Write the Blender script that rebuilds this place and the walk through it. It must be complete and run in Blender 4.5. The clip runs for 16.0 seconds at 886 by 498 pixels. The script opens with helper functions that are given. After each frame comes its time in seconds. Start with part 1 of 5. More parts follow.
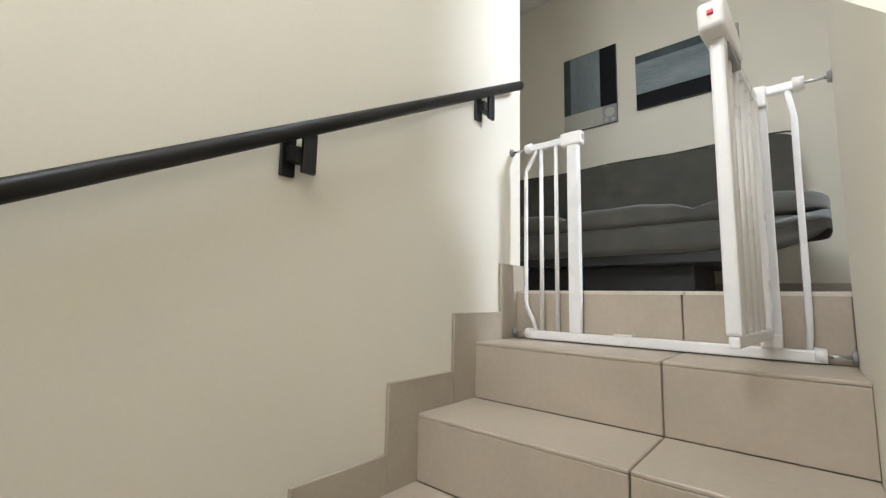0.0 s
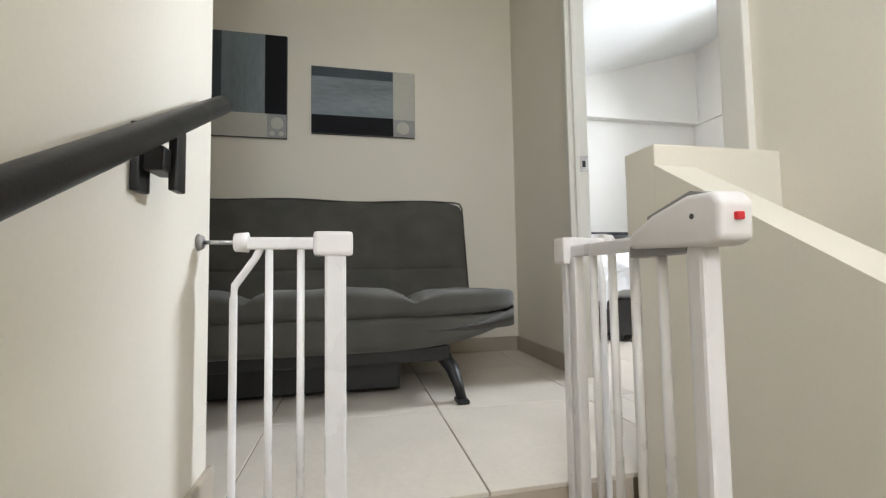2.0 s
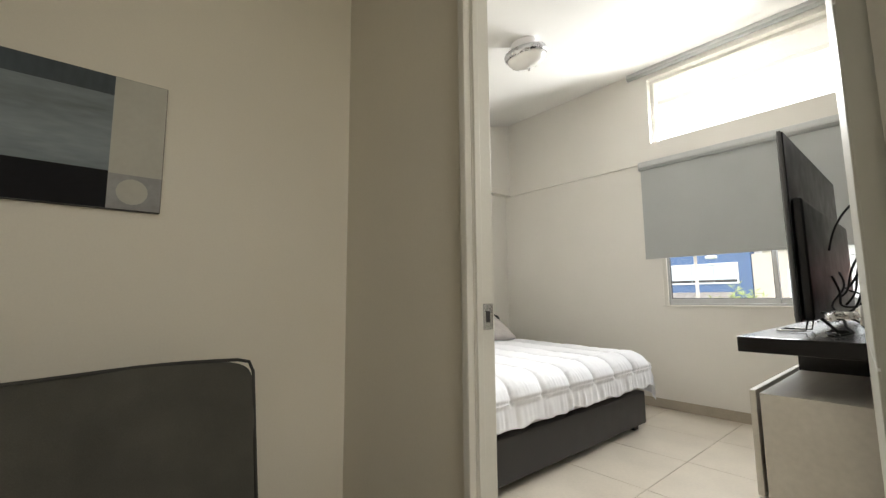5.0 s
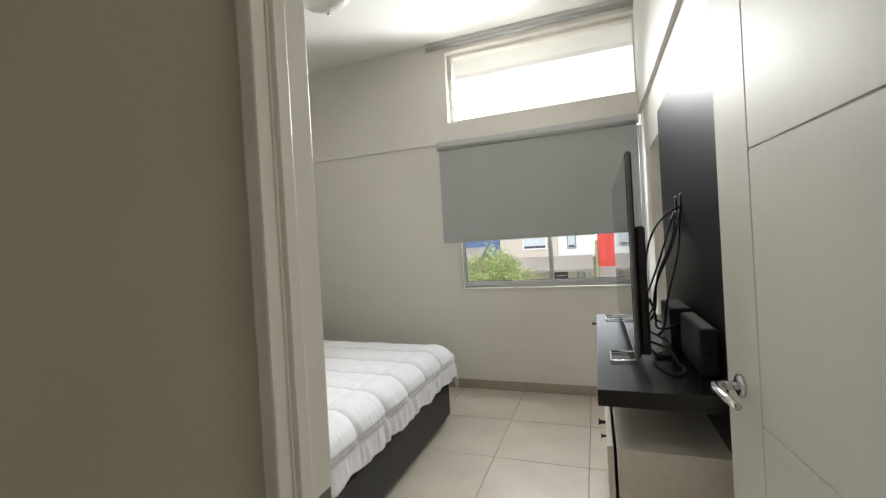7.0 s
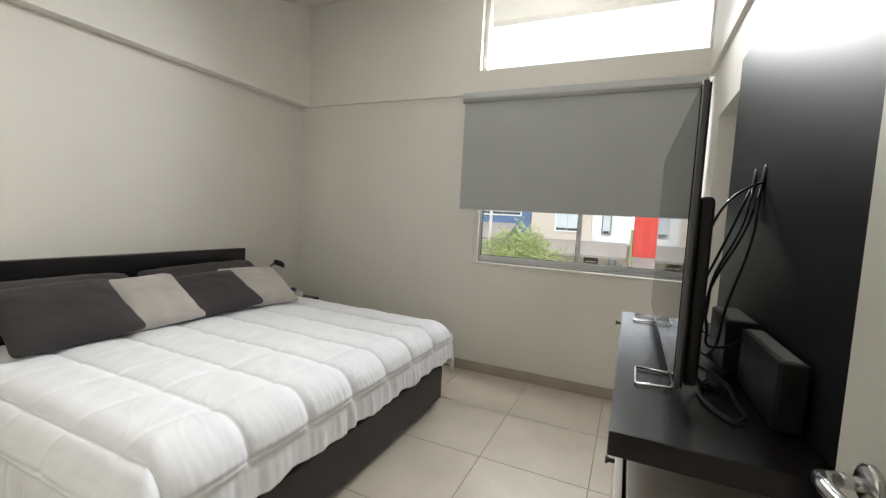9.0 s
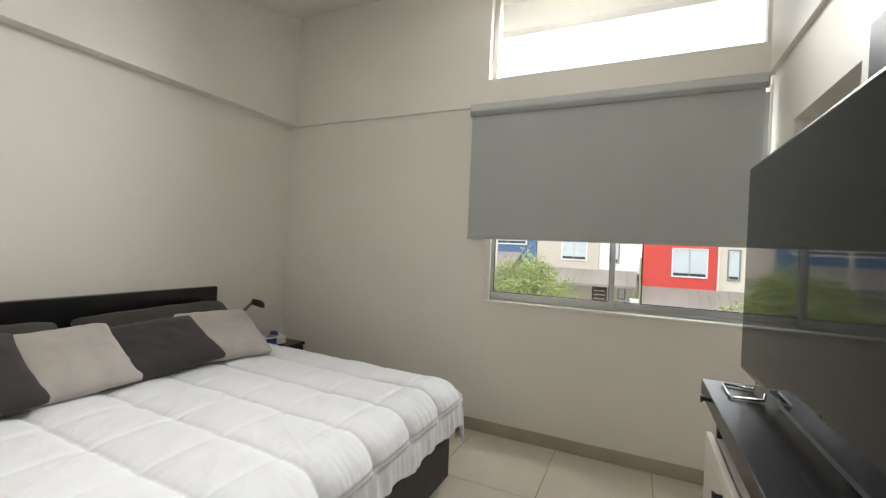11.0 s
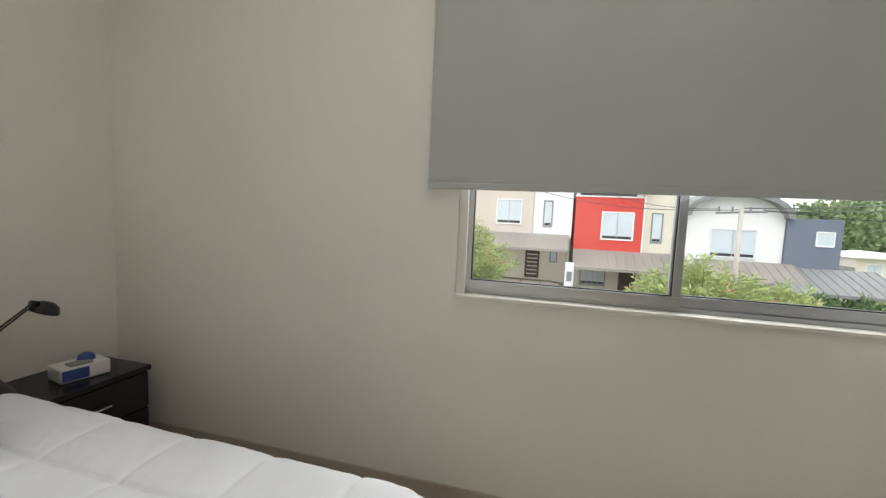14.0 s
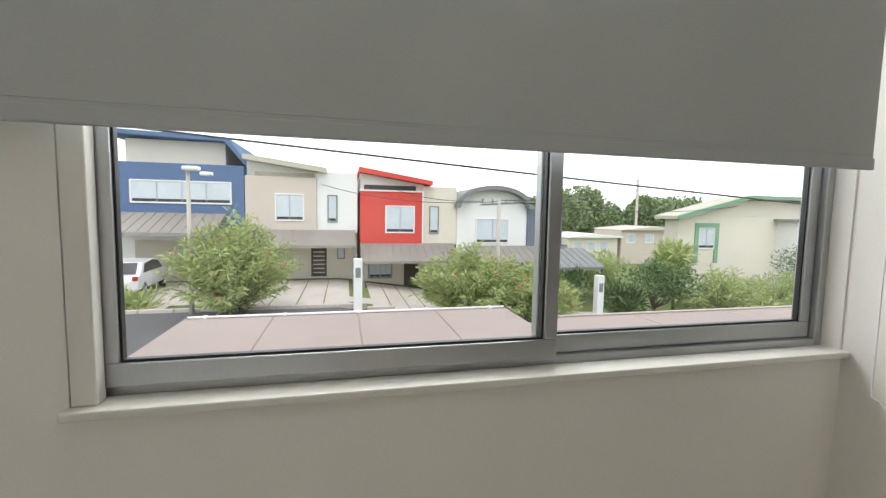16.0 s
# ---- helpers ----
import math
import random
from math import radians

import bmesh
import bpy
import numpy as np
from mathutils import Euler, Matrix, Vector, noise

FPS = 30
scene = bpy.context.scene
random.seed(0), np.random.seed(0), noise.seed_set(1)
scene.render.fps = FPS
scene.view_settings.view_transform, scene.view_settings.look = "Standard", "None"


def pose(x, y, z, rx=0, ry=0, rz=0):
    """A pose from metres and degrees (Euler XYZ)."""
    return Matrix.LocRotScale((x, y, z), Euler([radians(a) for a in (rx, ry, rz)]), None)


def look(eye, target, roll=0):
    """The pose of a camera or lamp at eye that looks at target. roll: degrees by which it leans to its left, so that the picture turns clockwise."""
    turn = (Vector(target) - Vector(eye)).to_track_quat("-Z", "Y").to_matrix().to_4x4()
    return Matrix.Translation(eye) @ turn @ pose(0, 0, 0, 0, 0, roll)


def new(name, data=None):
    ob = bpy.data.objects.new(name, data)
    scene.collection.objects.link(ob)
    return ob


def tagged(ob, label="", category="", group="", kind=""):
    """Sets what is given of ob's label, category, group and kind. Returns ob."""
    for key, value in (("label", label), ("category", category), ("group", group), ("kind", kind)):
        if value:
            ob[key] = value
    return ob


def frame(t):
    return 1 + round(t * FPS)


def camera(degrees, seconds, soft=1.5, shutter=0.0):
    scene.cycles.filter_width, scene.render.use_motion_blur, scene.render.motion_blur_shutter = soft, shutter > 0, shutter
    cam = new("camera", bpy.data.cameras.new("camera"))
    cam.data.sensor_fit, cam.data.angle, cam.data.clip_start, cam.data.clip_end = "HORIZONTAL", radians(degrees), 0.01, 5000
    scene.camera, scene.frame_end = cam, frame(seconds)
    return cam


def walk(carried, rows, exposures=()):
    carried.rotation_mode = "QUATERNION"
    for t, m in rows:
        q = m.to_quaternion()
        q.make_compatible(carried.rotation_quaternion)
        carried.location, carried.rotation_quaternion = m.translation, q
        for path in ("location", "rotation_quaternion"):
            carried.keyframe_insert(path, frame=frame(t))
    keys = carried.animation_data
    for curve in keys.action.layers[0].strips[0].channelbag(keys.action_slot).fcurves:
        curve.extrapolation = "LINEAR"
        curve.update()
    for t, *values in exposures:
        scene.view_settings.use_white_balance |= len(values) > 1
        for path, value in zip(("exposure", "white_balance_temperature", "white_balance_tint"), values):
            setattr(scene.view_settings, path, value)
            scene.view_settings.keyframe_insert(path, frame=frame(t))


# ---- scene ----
cam = camera(93.6, 16.0, soft=1.35)
PATH = [
    (0, (4.944, 0.169, -0.037), (3.439, -1.127, 0.199), 1.2),
    (0.5, (4.9, -0.039, 0.104), (3.091, -0.867, 0.312), 1.2),
    (1, (4.815, -0.147, 0.154), (2.889, -0.613, 0.425), 0.8),
    (1.5, (4.646, -0.252, 0.333), (2.663, -0.387, 0.552), -0.3),
    (2, (4.423, -0.391, 0.485), (2.471, 0.03, 0.597), -0.9),
    (2.5, (4.161, -0.347, 0.623), (2.209, 0.062, 0.78), -0.3),
    (3, (4.041, -0.32, 0.706), (2.095, 0.065, 0.965), -0.2),
    (3.5, (3.896, -0.31, 0.849), (1.996, 0.284, 1.042), 0.7),
    (3.7, (3.839, -0.287, 0.863), (1.996, 0.469, 1.048), 0.0),
    (5.8, (3.196, -0.018, 1.215), (1.986, 1.567, 1.373), -1.5),
    (6, (3.127, 0.045, 1.261), (2.04, 1.72, 1.373), -2.1),
    (6.5, (3.105, 0.133, 1.335), (2.143, 1.885, 1.403), -1.5),
    (7, (3.058, 0.193, 1.344), (2.369, 2.07, 1.332), -3.3),
    (7.5, (3.067, 0.247, 1.332), (2.605, 2.19, 1.218), -4.6),
    (8, (3.112, 0.428, 1.326), (2.472, 2.322, 1.276), -1.1),
    (8.5, (3.115, 0.515, 1.317), (2.336, 2.355, 1.233), 1.0),
    (9, (3.05, 0.631, 1.298), (2.232, 2.449, 1.145), 3.1),
    (9.2, (3.005, 0.703, 1.309), (2.15, 2.506, 1.165), 2.5),
    (11.3, (2.77, 1.166, 1.307), (1.937, 2.984, 1.302), 2.2),
    (11.5, (2.727, 1.208, 1.303), (1.944, 3.048, 1.268), 2.2),
    (12, (2.639, 1.375, 1.279), (1.77, 3.175, 1.199), 1.9),
    (12.5, (2.518, 1.599, 1.286), (1.589, 3.366, 1.163), 2.4),
    (13, (2.346, 1.782, 1.284), (1.561, 3.614, 1.117), 1.6),
    (13.5, (2.269, 1.966, 1.268), (1.657, 3.859, 1.064), 1.7),
    (14, (2.242, 2.239, 1.274), (1.716, 4.161, 1.103), 2.5),
    (14.5, (2.164, 2.492, 1.263), (1.899, 4.467, 1.091), 2.1),
    (15, (2.179, 2.735, 1.254), (2.271, 4.725, 1.066), 1.2),
    (15.5, (2.235, 3.007, 1.256), (2.383, 4.994, 1.091), 1.3),
    (16, (2.263, 3.179, 1.254), (2.725, 5.118, 1.093), 1.0),
]
EXPOSURES = [(0.0, 1.45, 5600, 8), (1.0, 1.45, 5600, 8), (1.5, 1.20, 5650, 9), (2.0, 1.16, 5700, 9), (2.6, 1.38, 6050, 10), (3.7, 1.48, 6550, 8), (5.8, 0.12, 6400, 8), (8.0, 0.10, 6350, 8), (11.5, 0.06, 6500, 8), (13.0, -0.04, 6500, 8), (14.0, 0.08, 6400, 8), (15.0, -0.12, 6350, 8), (15.5, -0.18, 6300, 8), (16.0, -0.18, 6350, 8)]
walk(cam, [(t, look(eye, target, roll)) for t, eye, target, roll in PATH], EXPOSURES)

# ---- light ----
world = bpy.data.worlds.new("overcast_sky")
scene.world = world
world.use_nodes = True
wn, wl = world.node_tree.nodes, world.node_tree.links
sky = wn.new("ShaderNodeTexSky")
sky.sky_type = "NISHITA"
sky.sun_disc = False
sky.sun_elevation, sky.sun_rotation = radians(55), radians(200)
cloud = wn.new("ShaderNodeTexNoise")
cloud.inputs["Scale"].default_value = 2.5
cloud.inputs["Detail"].default_value = 5
cloud_ramp = wn.new("ShaderNodeValToRGB")
cloud_ramp.color_ramp.elements[0].color = (8.5, 8.7, 9.0, 1)
cloud_ramp.color_ramp.elements[1].color = (11.5, 11.5, 11.5, 1)
cover = wn.new("ShaderNodeMixRGB")
cover.inputs[0].default_value = 0.82
wl.new(cloud.outputs["Fac"], cloud_ramp.inputs[0])
wl.new(sky.outputs[0], cover.inputs[1])
wl.new(cloud_ramp.outputs[0], cover.inputs[2])
wl.new(cover.outputs[0], wn["Background"].inputs[0])
wn["Background"].inputs[1].default_value = 0.22


def lamp(name, kind, m, energy, color, size=None, size_y=None):
    data = bpy.data.lights.new(name, kind)
    data.energy, data.color = energy, color
    if kind == "AREA":
        data.shape, data.size, data.size_y = "RECTANGLE", size, size_y
    ob = new(name, data)
    ob.matrix_world = m
    return ob


sun = lamp("sun", "SUN", look((0, 0, 10), (3.0, 9.0, -6.0)), 0.8, (1.0, 0.96, 0.9))
sun.data.angle = radians(14)
# boosted sky light in the bedroom's two windows; unseen, assumed skylight over the stairs
high = lamp("fill_light", "AREA", look((2.34, 4.22, 2.80), (1.60, 1.0, 0.72)), 64, (1.0, 0.985, 0.965), 1.05, 0.48)
high.data.spread = radians(112)
lamp("fill_light", "AREA", look((2.65, 4.60, 1.92), (2.55, 2.6, 0.95)), 24, (1.0, 0.985, 0.965), 1.55, 0.66)
lamp("skylight", "AREA", look((4.75, -0.2, 2.58), (4.70, -0.2, 0.0)), 3.8, (1.0, 0.925, 0.80), 0.9, 0.6)
# unseen lamp beyond the stair foot, added to brighten the sofa wall
lamp("fill_light", "AREA", look((6.30, -0.21, 1.75), (2.0, -0.6, 1.2)), 9.5, (1.0, 0.925, 0.80), 0.7, 0.8)

# ---- materials ----
def principled(name):
    m = bpy.data.materials.new(name)
    m.use_nodes = True
    return m, m.node_tree.nodes, m.node_tree.links, m.node_tree.nodes["Principled BSDF"]


def mat(name, color, rough=0.6, scale=6.0, var=0.12, bump=0.1, fine=120.0, metal=0.0, spec=0.5, sheen=0.0, rand=0.0,
        stretch=(1, 1, 1), island=False, dist=0.002, rvar=0.12, coat=0.0):
    """Painted, woven, stony or metal surface: broad stains, fine grain, relief and uneven gloss."""
    m, n, l, b = principled(name)
    tc = n.new("ShaderNodeTexCoord")
    mp = n.new("ShaderNodeMapping")
    mp.inputs["Scale"].default_value = stretch
    l.new(tc.outputs["Object"], mp.inputs["Vector"])
    big, small = n.new("ShaderNodeTexNoise"), n.new("ShaderNodeTexNoise")
    big.inputs["Scale"].default_value, big.inputs["Detail"].default_value = scale, 6
    small.inputs["Scale"].default_value, small.inputs["Detail"].default_value = fine, 3
    for t in (big, small):
        l.new(mp.outputs[0], t.inputs["Vector"])
    add = n.new("ShaderNodeMath")
    add.operation = "MULTIPLY_ADD"
    add.inputs[1].default_value = 0.45
    l.new(small.outputs["Fac"], add.inputs[0])
    l.new(big.outputs["Fac"], add.inputs[2])
    last = add.outputs[0]
    if rand:
        src = n.new("ShaderNodeNewGeometry") if island else n.new("ShaderNodeObjectInfo")
        r = n.new("ShaderNodeMath")
        r.operation = "MULTIPLY_ADD"
        r.inputs[1].default_value = rand
        l.new(src.outputs["Random Per Island" if island else "Random"], r.inputs[0])
        l.new(last, r.inputs[2])
        last = r.outputs[0]
    ramp = n.new("ShaderNodeValToRGB")
    ramp.color_ramp.elements[0].position, ramp.color_ramp.elements[1].position = 0.35, 1.05
    lo, hi = [max(0, c * (1 - var)) for c in color], [min(1, c * (1 + var)) for c in color]
    ramp.color_ramp.elements[0].color, ramp.color_ramp.elements[1].color = (*lo, 1), (*hi, 1)
    l.new(last, ramp.inputs[0])
    l.new(ramp.outputs[0], b.inputs["Base Color"])
    rr = n.new("ShaderNodeMapRange")
    rr.inputs["To Min"].default_value, rr.inputs["To Max"].default_value = max(0.03, rough - rvar), min(1, rough + rvar)
    l.new(big.outputs["Fac"], rr.inputs["Value"])
    l.new(rr.outputs[0], b.inputs["Roughness"])
    b.inputs["Metallic"].default_value = metal
    b.inputs["Specular IOR Level"].default_value = spec
    b.inputs["Sheen Weight"].default_value = sheen
    b.inputs["Coat Weight"].default_value = coat
    if bump:
        bp = n.new("ShaderNodeBump")
        bp.inputs["Strength"].default_value, bp.inputs["Distance"].default_value = bump, dist
        l.new(add.outputs[0], bp.inputs["Height"])
        l.new(bp.outputs[0], b.inputs["Normal"])
    return m


def glass(name, tint=(1, 1, 1), gloss=1.0):
    m = bpy.data.materials.new(name)
    m.use_nodes = True
    n, l = m.node_tree.nodes, m.node_tree.links
    n.remove(n["Principled BSDF"])
    tr, gl, mix, lw = n.new("ShaderNodeBsdfTransparent"), n.new("ShaderNodeBsdfGlossy"), n.new("ShaderNodeMixShader"), n.new("ShaderNodeLayerWeight")
    tr.inputs[0].default_value = (*tint, 1)
    gl.inputs["Roughness"].default_value = 0.02
    lw.inputs["Blend"].default_value = 0.5
    power, share = n.new("ShaderNodeMath"), n.new("ShaderNodeMath")
    power.operation, share.operation = "POWER", "MULTIPLY_ADD"
    power.inputs[1].default_value = 4.5
    share.inputs[1].default_value, share.inputs[2].default_value = 0.85 * gloss, 0.025 * gloss
    l.new(lw.outputs["Facing"], power.inputs[0])
    l.new(power.outputs[0], share.inputs[0])
    l.new(share.outputs[0], mix.inputs[0])
    l.new(tr.outputs[0], mix.inputs[1])
    l.new(gl.outputs[0], mix.inputs[2])
    l.new(mix.outputs[0], n["Material Output"].inputs[0])
    return m


WALL = mat("wall_paint", (0.76, 0.715, 0.62), 0.62, 1.3, 0.05, 0.25, 160, dist=0.0012)
WALL_BED = mat("bedroom_wall_paint", (0.79, 0.765, 0.715), 0.62, 1.3, 0.05, 0.25, 160, dist=0.0012)
CEIL = mat("ceiling_paint", (0.83, 0.82, 0.79), 0.75, 1.5, 0.04, 0.2, 150, dist=0.001)
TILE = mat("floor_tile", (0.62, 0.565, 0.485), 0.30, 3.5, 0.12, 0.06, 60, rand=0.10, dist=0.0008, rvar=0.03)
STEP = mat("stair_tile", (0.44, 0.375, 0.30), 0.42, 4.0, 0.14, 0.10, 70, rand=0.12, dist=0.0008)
GROUT = mat("grout", (0.30, 0.25, 0.19), 0.9, 8, 0.2, 0.3, 200)
SKIRT = mat("skirting_tile", (0.40, 0.35, 0.28), 0.4, 5, 0.12, 0.08, 80, rand=0.08)
TRIM = mat("white_trim", (0.73, 0.71, 0.655), 0.38, 4, 0.05, 0.06, 90)
DOOR = mat("door_lacquer", (0.66, 0.66, 0.615), 0.52, 2.5, 0.05, 0.10, 70, spec=0.3, stretch=(1, 1, 0.25))
WHITE = mat("white_enamel", (0.82, 0.80, 0.80), 0.30, 8, 0.04, 0.04, 90)
PLASTIC = mat("white_plastic", (0.80, 0.77, 0.76), 0.38, 10, 0.04, 0.05, 150)
GREYPL = mat("grey_plastic", (0.28, 0.27, 0.26), 0.45, 10, 0.08, 0.1, 150)
RED = mat("red_plastic", (0.62, 0.02, 0.03), 0.3, 10, 0.05, 0.0)
STEEL = mat("steel", (0.55, 0.55, 0.56), 0.28, 20, 0.1, 0.05, 200, metal=1.0)
CHROME = mat("satin_chrome", (0.66, 0.66, 0.67), 0.18, 20, 0.06, 0.02, 200, metal=1.0)
RAILBLK = mat("black_powder_coat", (0.012, 0.0115, 0.0115), 0.42, 14, 0.25, 0.25, 260, spec=0.3)
BLACK = mat("black_laminate", (0.012, 0.011, 0.012), 0.25, 3, 0.25, 0.05, 45, stretch=(1, 0.12, 1), rvar=0.06)
PANEL = mat("black_panel", (0.013, 0.014, 0.016), 0.44, 3, 0.2, 0.06, 40, stretch=(1, 0.15, 1), rvar=0.06, spec=0.12)
BLKPL = mat("black_plastic", (0.013, 0.013, 0.014), 0.4, 12, 0.2, 0.1, 150)
LEATHER = mat("black_leatherette", (0.022, 0.021, 0.023), 0.48, 12, 0.2, 0.35, 240)
LAMIN = mat("grey_wood_laminate", (0.62, 0.58, 0.52), 0.45, 4, 0.16, 0.12, 50, stretch=(1, 0.08, 1))
SOFA = mat("sofa_velvet", (0.066, 0.063, 0.053), 0.9, 7, 0.38, 0.5, 420, sheen=0.15, dist=0.0015)
SOFAD = mat("sofa_piping", (0.045, 0.044, 0.040), 0.85, 12, 0.2, 0.4, 300)
COTTON = mat("white_cotton", (0.86, 0.875, 0.925), 0.85, 9, 0.03, 0.25, 90, sheen=0.1, dist=0.002)
LINEN = mat("sheet_cotton", (0.72, 0.72, 0.72), 0.85, 9, 0.06, 0.4, 300, sheen=0.1)
CUSHD = mat("dark_cushion_velvet", (0.030, 0.026, 0.028), 0.85, 9, 0.25, 0.5, 380, sheen=0.08)
CUSHL = mat("light_cushion_velvet", (0.40, 0.37, 0.345), 0.85, 9, 0.16, 0.5, 380, sheen=0.35)
CASE = mat("dark_pillow_case", (0.040, 0.035, 0.033), 0.85, 9, 0.2, 0.4, 380, sheen=0.1)
BLIND = mat("blind_fabric", (0.445, 0.46, 0.457), 0.9, 3, 0.04, 0.12, 300, dist=0.0006, spec=0.2)
ALU = mat("aluminium", (0.46, 0.47, 0.48), 0.42, 14, 0.08, 0.1, 200, metal=0.85)
BLUEPL = mat("blue_plastic", (0.03, 0.06, 0.25), 0.35, 8, 0.1, 0.05)
CANVAS_GREY = mat("paint_blue_grey", (0.19, 0.225, 0.245), 0.7, 5, 0.34, 0.4, 60, stretch=(1, 1, 0.22))
CANVAS_GREYH = mat("paint_blue_grey_flat", (0.185, 0.215, 0.235), 0.7, 5, 0.5, 0.4, 60, stretch=(1, 0.22, 1))
CANVAS_DARK = mat("paint_dark_grey", (0.055, 0.07, 0.082), 0.75, 6, 0.4, 0.4, 60, stretch=(1, 1, 0.3))
CANVAS_BLACK = mat("paint_black", (0.010, 0.010, 0.012), 0.75, 6, 0.3, 0.3, 60, spec=0.2)
CANVAS_PALE = mat("paint_pale", (0.47, 0.46, 0.41), 0.7, 6, 0.10, 0.4, 60)
CANVAS_MID = mat("paint_mid_grey", (0.30, 0.30, 0.30), 0.7, 9, 0.25, 0.4, 60)
CANVAS_EDGE = mat("canvas_edge", (0.12, 0.115, 0.11), 0.8, 9, 0.15, 0.4, 90)
DIFF = mat("lamp_glass", (0.82, 0.81, 0.78), 0.25, 6, 0.03, 0.0)
GLASS = glass("window_glass")
BEZEL = mat("dark_anodised", (0.16, 0.16, 0.165), 0.35, 12, 0.1, 0.05, 200, metal=0.9)
SCREEN = mat("tv_screen", (0.005, 0.006, 0.007), 0.045, 3, 0.1, 0.0, rvar=0.01, spec=0.35)
# paler than the fabric: light on the roll's top is put into the colour
RAIL_LIT = mat("lit_grey_cassette", (0.56, 0.57, 0.57), 0.45, 10, 0.05, 0.05, 150)
CASTLE = mat("wall_cream", (0.66, 0.62, 0.54), 0.85, 0.5, 0.08, 0.3, 8)
H_WHITE = mat("render_white", (0.80, 0.80, 0.78), 0.85, 0.4, 0.06, 0.3, 8)
H_BEIGE = mat("render_beige", (0.60, 0.53, 0.46), 0.85, 0.4, 0.07, 0.3, 8)
H_RED = mat("render_red", (0.62, 0.075, 0.06), 0.8, 0.4, 0.08, 0.3, 8)
H_BLUE = mat("render_blue", (0.095, 0.16, 0.30), 0.8, 0.4, 0.08, 0.3, 8)
H_SLATE = mat("render_slate", (0.16, 0.18, 0.23), 0.8, 0.4, 0.08, 0.3, 8)
H_CREAM = mat("render_cream", (0.70, 0.65, 0.55), 0.85, 0.4, 0.07, 0.3, 8)
H_ROOF = mat("roof_sheet", (0.26, 0.235, 0.21), 0.7, 0.6, 0.22, 0.3, 6, rand=0.15)
H_GREY = mat("roof_grey", (0.22, 0.225, 0.22), 0.6, 0.6, 0.15, 0.3, 6)
H_PALE = mat("roof_pale", (0.52, 0.49, 0.40), 0.7, 0.6, 0.12, 0.3, 6)
H_GREEN = mat("green_trim", (0.20, 0.36, 0.23), 0.7, 0.6, 0.12, 0.3, 6)
H_DARK = mat("dark_opening", (0.03, 0.03, 0.032), 0.5, 2, 0.2, 0.1, 10)
H_WINDOW = mat("curtained_pane", (0.58, 0.64, 0.68), 0.2, 1.2, 0.10, 0.0, 6)
H_DOOR = mat("dark_door_wood", (0.045, 0.028, 0.024), 0.5, 3, 0.25, 0.1, 20)
GRASS = mat("grass", (0.13, 0.16, 0.05), 0.95, 0.5, 0.4, 0.6, 12, dist=0.03)
ASPHALT = mat("asphalt", (0.11, 0.11, 0.11), 0.9, 0.6, 0.15, 0.5, 30)
CONCRETE = mat("concrete", (0.50, 0.45, 0.40), 0.85, 0.7, 0.15, 0.4, 14, rand=0.1)
ROOFSLAB = mat("terracotta_coating", (0.33, 0.265, 0.235), 0.7, 0.9, 0.12, 0.3, 20, rand=0.06)
# distant leaves, with the haze of the air mixed into their green
LEAF_HAZE = mat("hazy_far_leaf", (0.17, 0.225, 0.105), 0.65, 1.0, 0.35, 0.0, 5, rand=0.5, island=True)
LEAF = mat("oleander_leaf", (0.31, 0.36, 0.14), 0.6, 1.5, 0.35, 0.0, 9, rand=0.55, island=True)
LEAF_D = mat("dark_leaf", (0.10, 0.155, 0.06), 0.65, 1.0, 0.35, 0.0, 5, rand=0.5, island=True)
BARK = mat("bark", (0.14, 0.11, 0.08), 0.9, 5, 0.25, 0.6, 30)
CARPAINT = mat("car_paint_white", (0.72, 0.73, 0.74), 0.2, 2, 0.03, 0.0, coat=0.6)
CARGLASS = mat("car_glass", (0.02, 0.022, 0.025), 0.08, 2, 0.1, 0.0)
TYRE = mat("tyre_rubber", (0.02, 0.02, 0.02), 0.8, 8, 0.2, 0.3)
TAIL = mat("tail_lamp", (0.45, 0.02, 0.02), 0.2, 8, 0.05, 0.0)


# ---- mesh helpers ----
def put(bm, x0, x1, y0, y1, z0, z1, bevel=0.0, seg=2):
    """A box with bevelled edges, added to bm."""
    m = Matrix.Translation(((x0 + x1) / 2, (y0 + y1) / 2, (z0 + z1) / 2)) @ Matrix.Diagonal((x1 - x0, y1 - y0, z1 - z0, 1))
    r = bmesh.ops.create_cube(bm, size=1, matrix=m)
    if bevel:
        es = list({e for v in r["verts"] for e in v.link_edges})
        bmesh.ops.bevel(bm, geom=es, offset=bevel, segments=seg, profile=0.6, affect="EDGES")
    return bm


def box(x0, x1, y0, y1, z0, z1, bevel=0.0, seg=2):
    return put(bmesh.new(), x0, x1, y0, y1, z0, z1, bevel, seg)


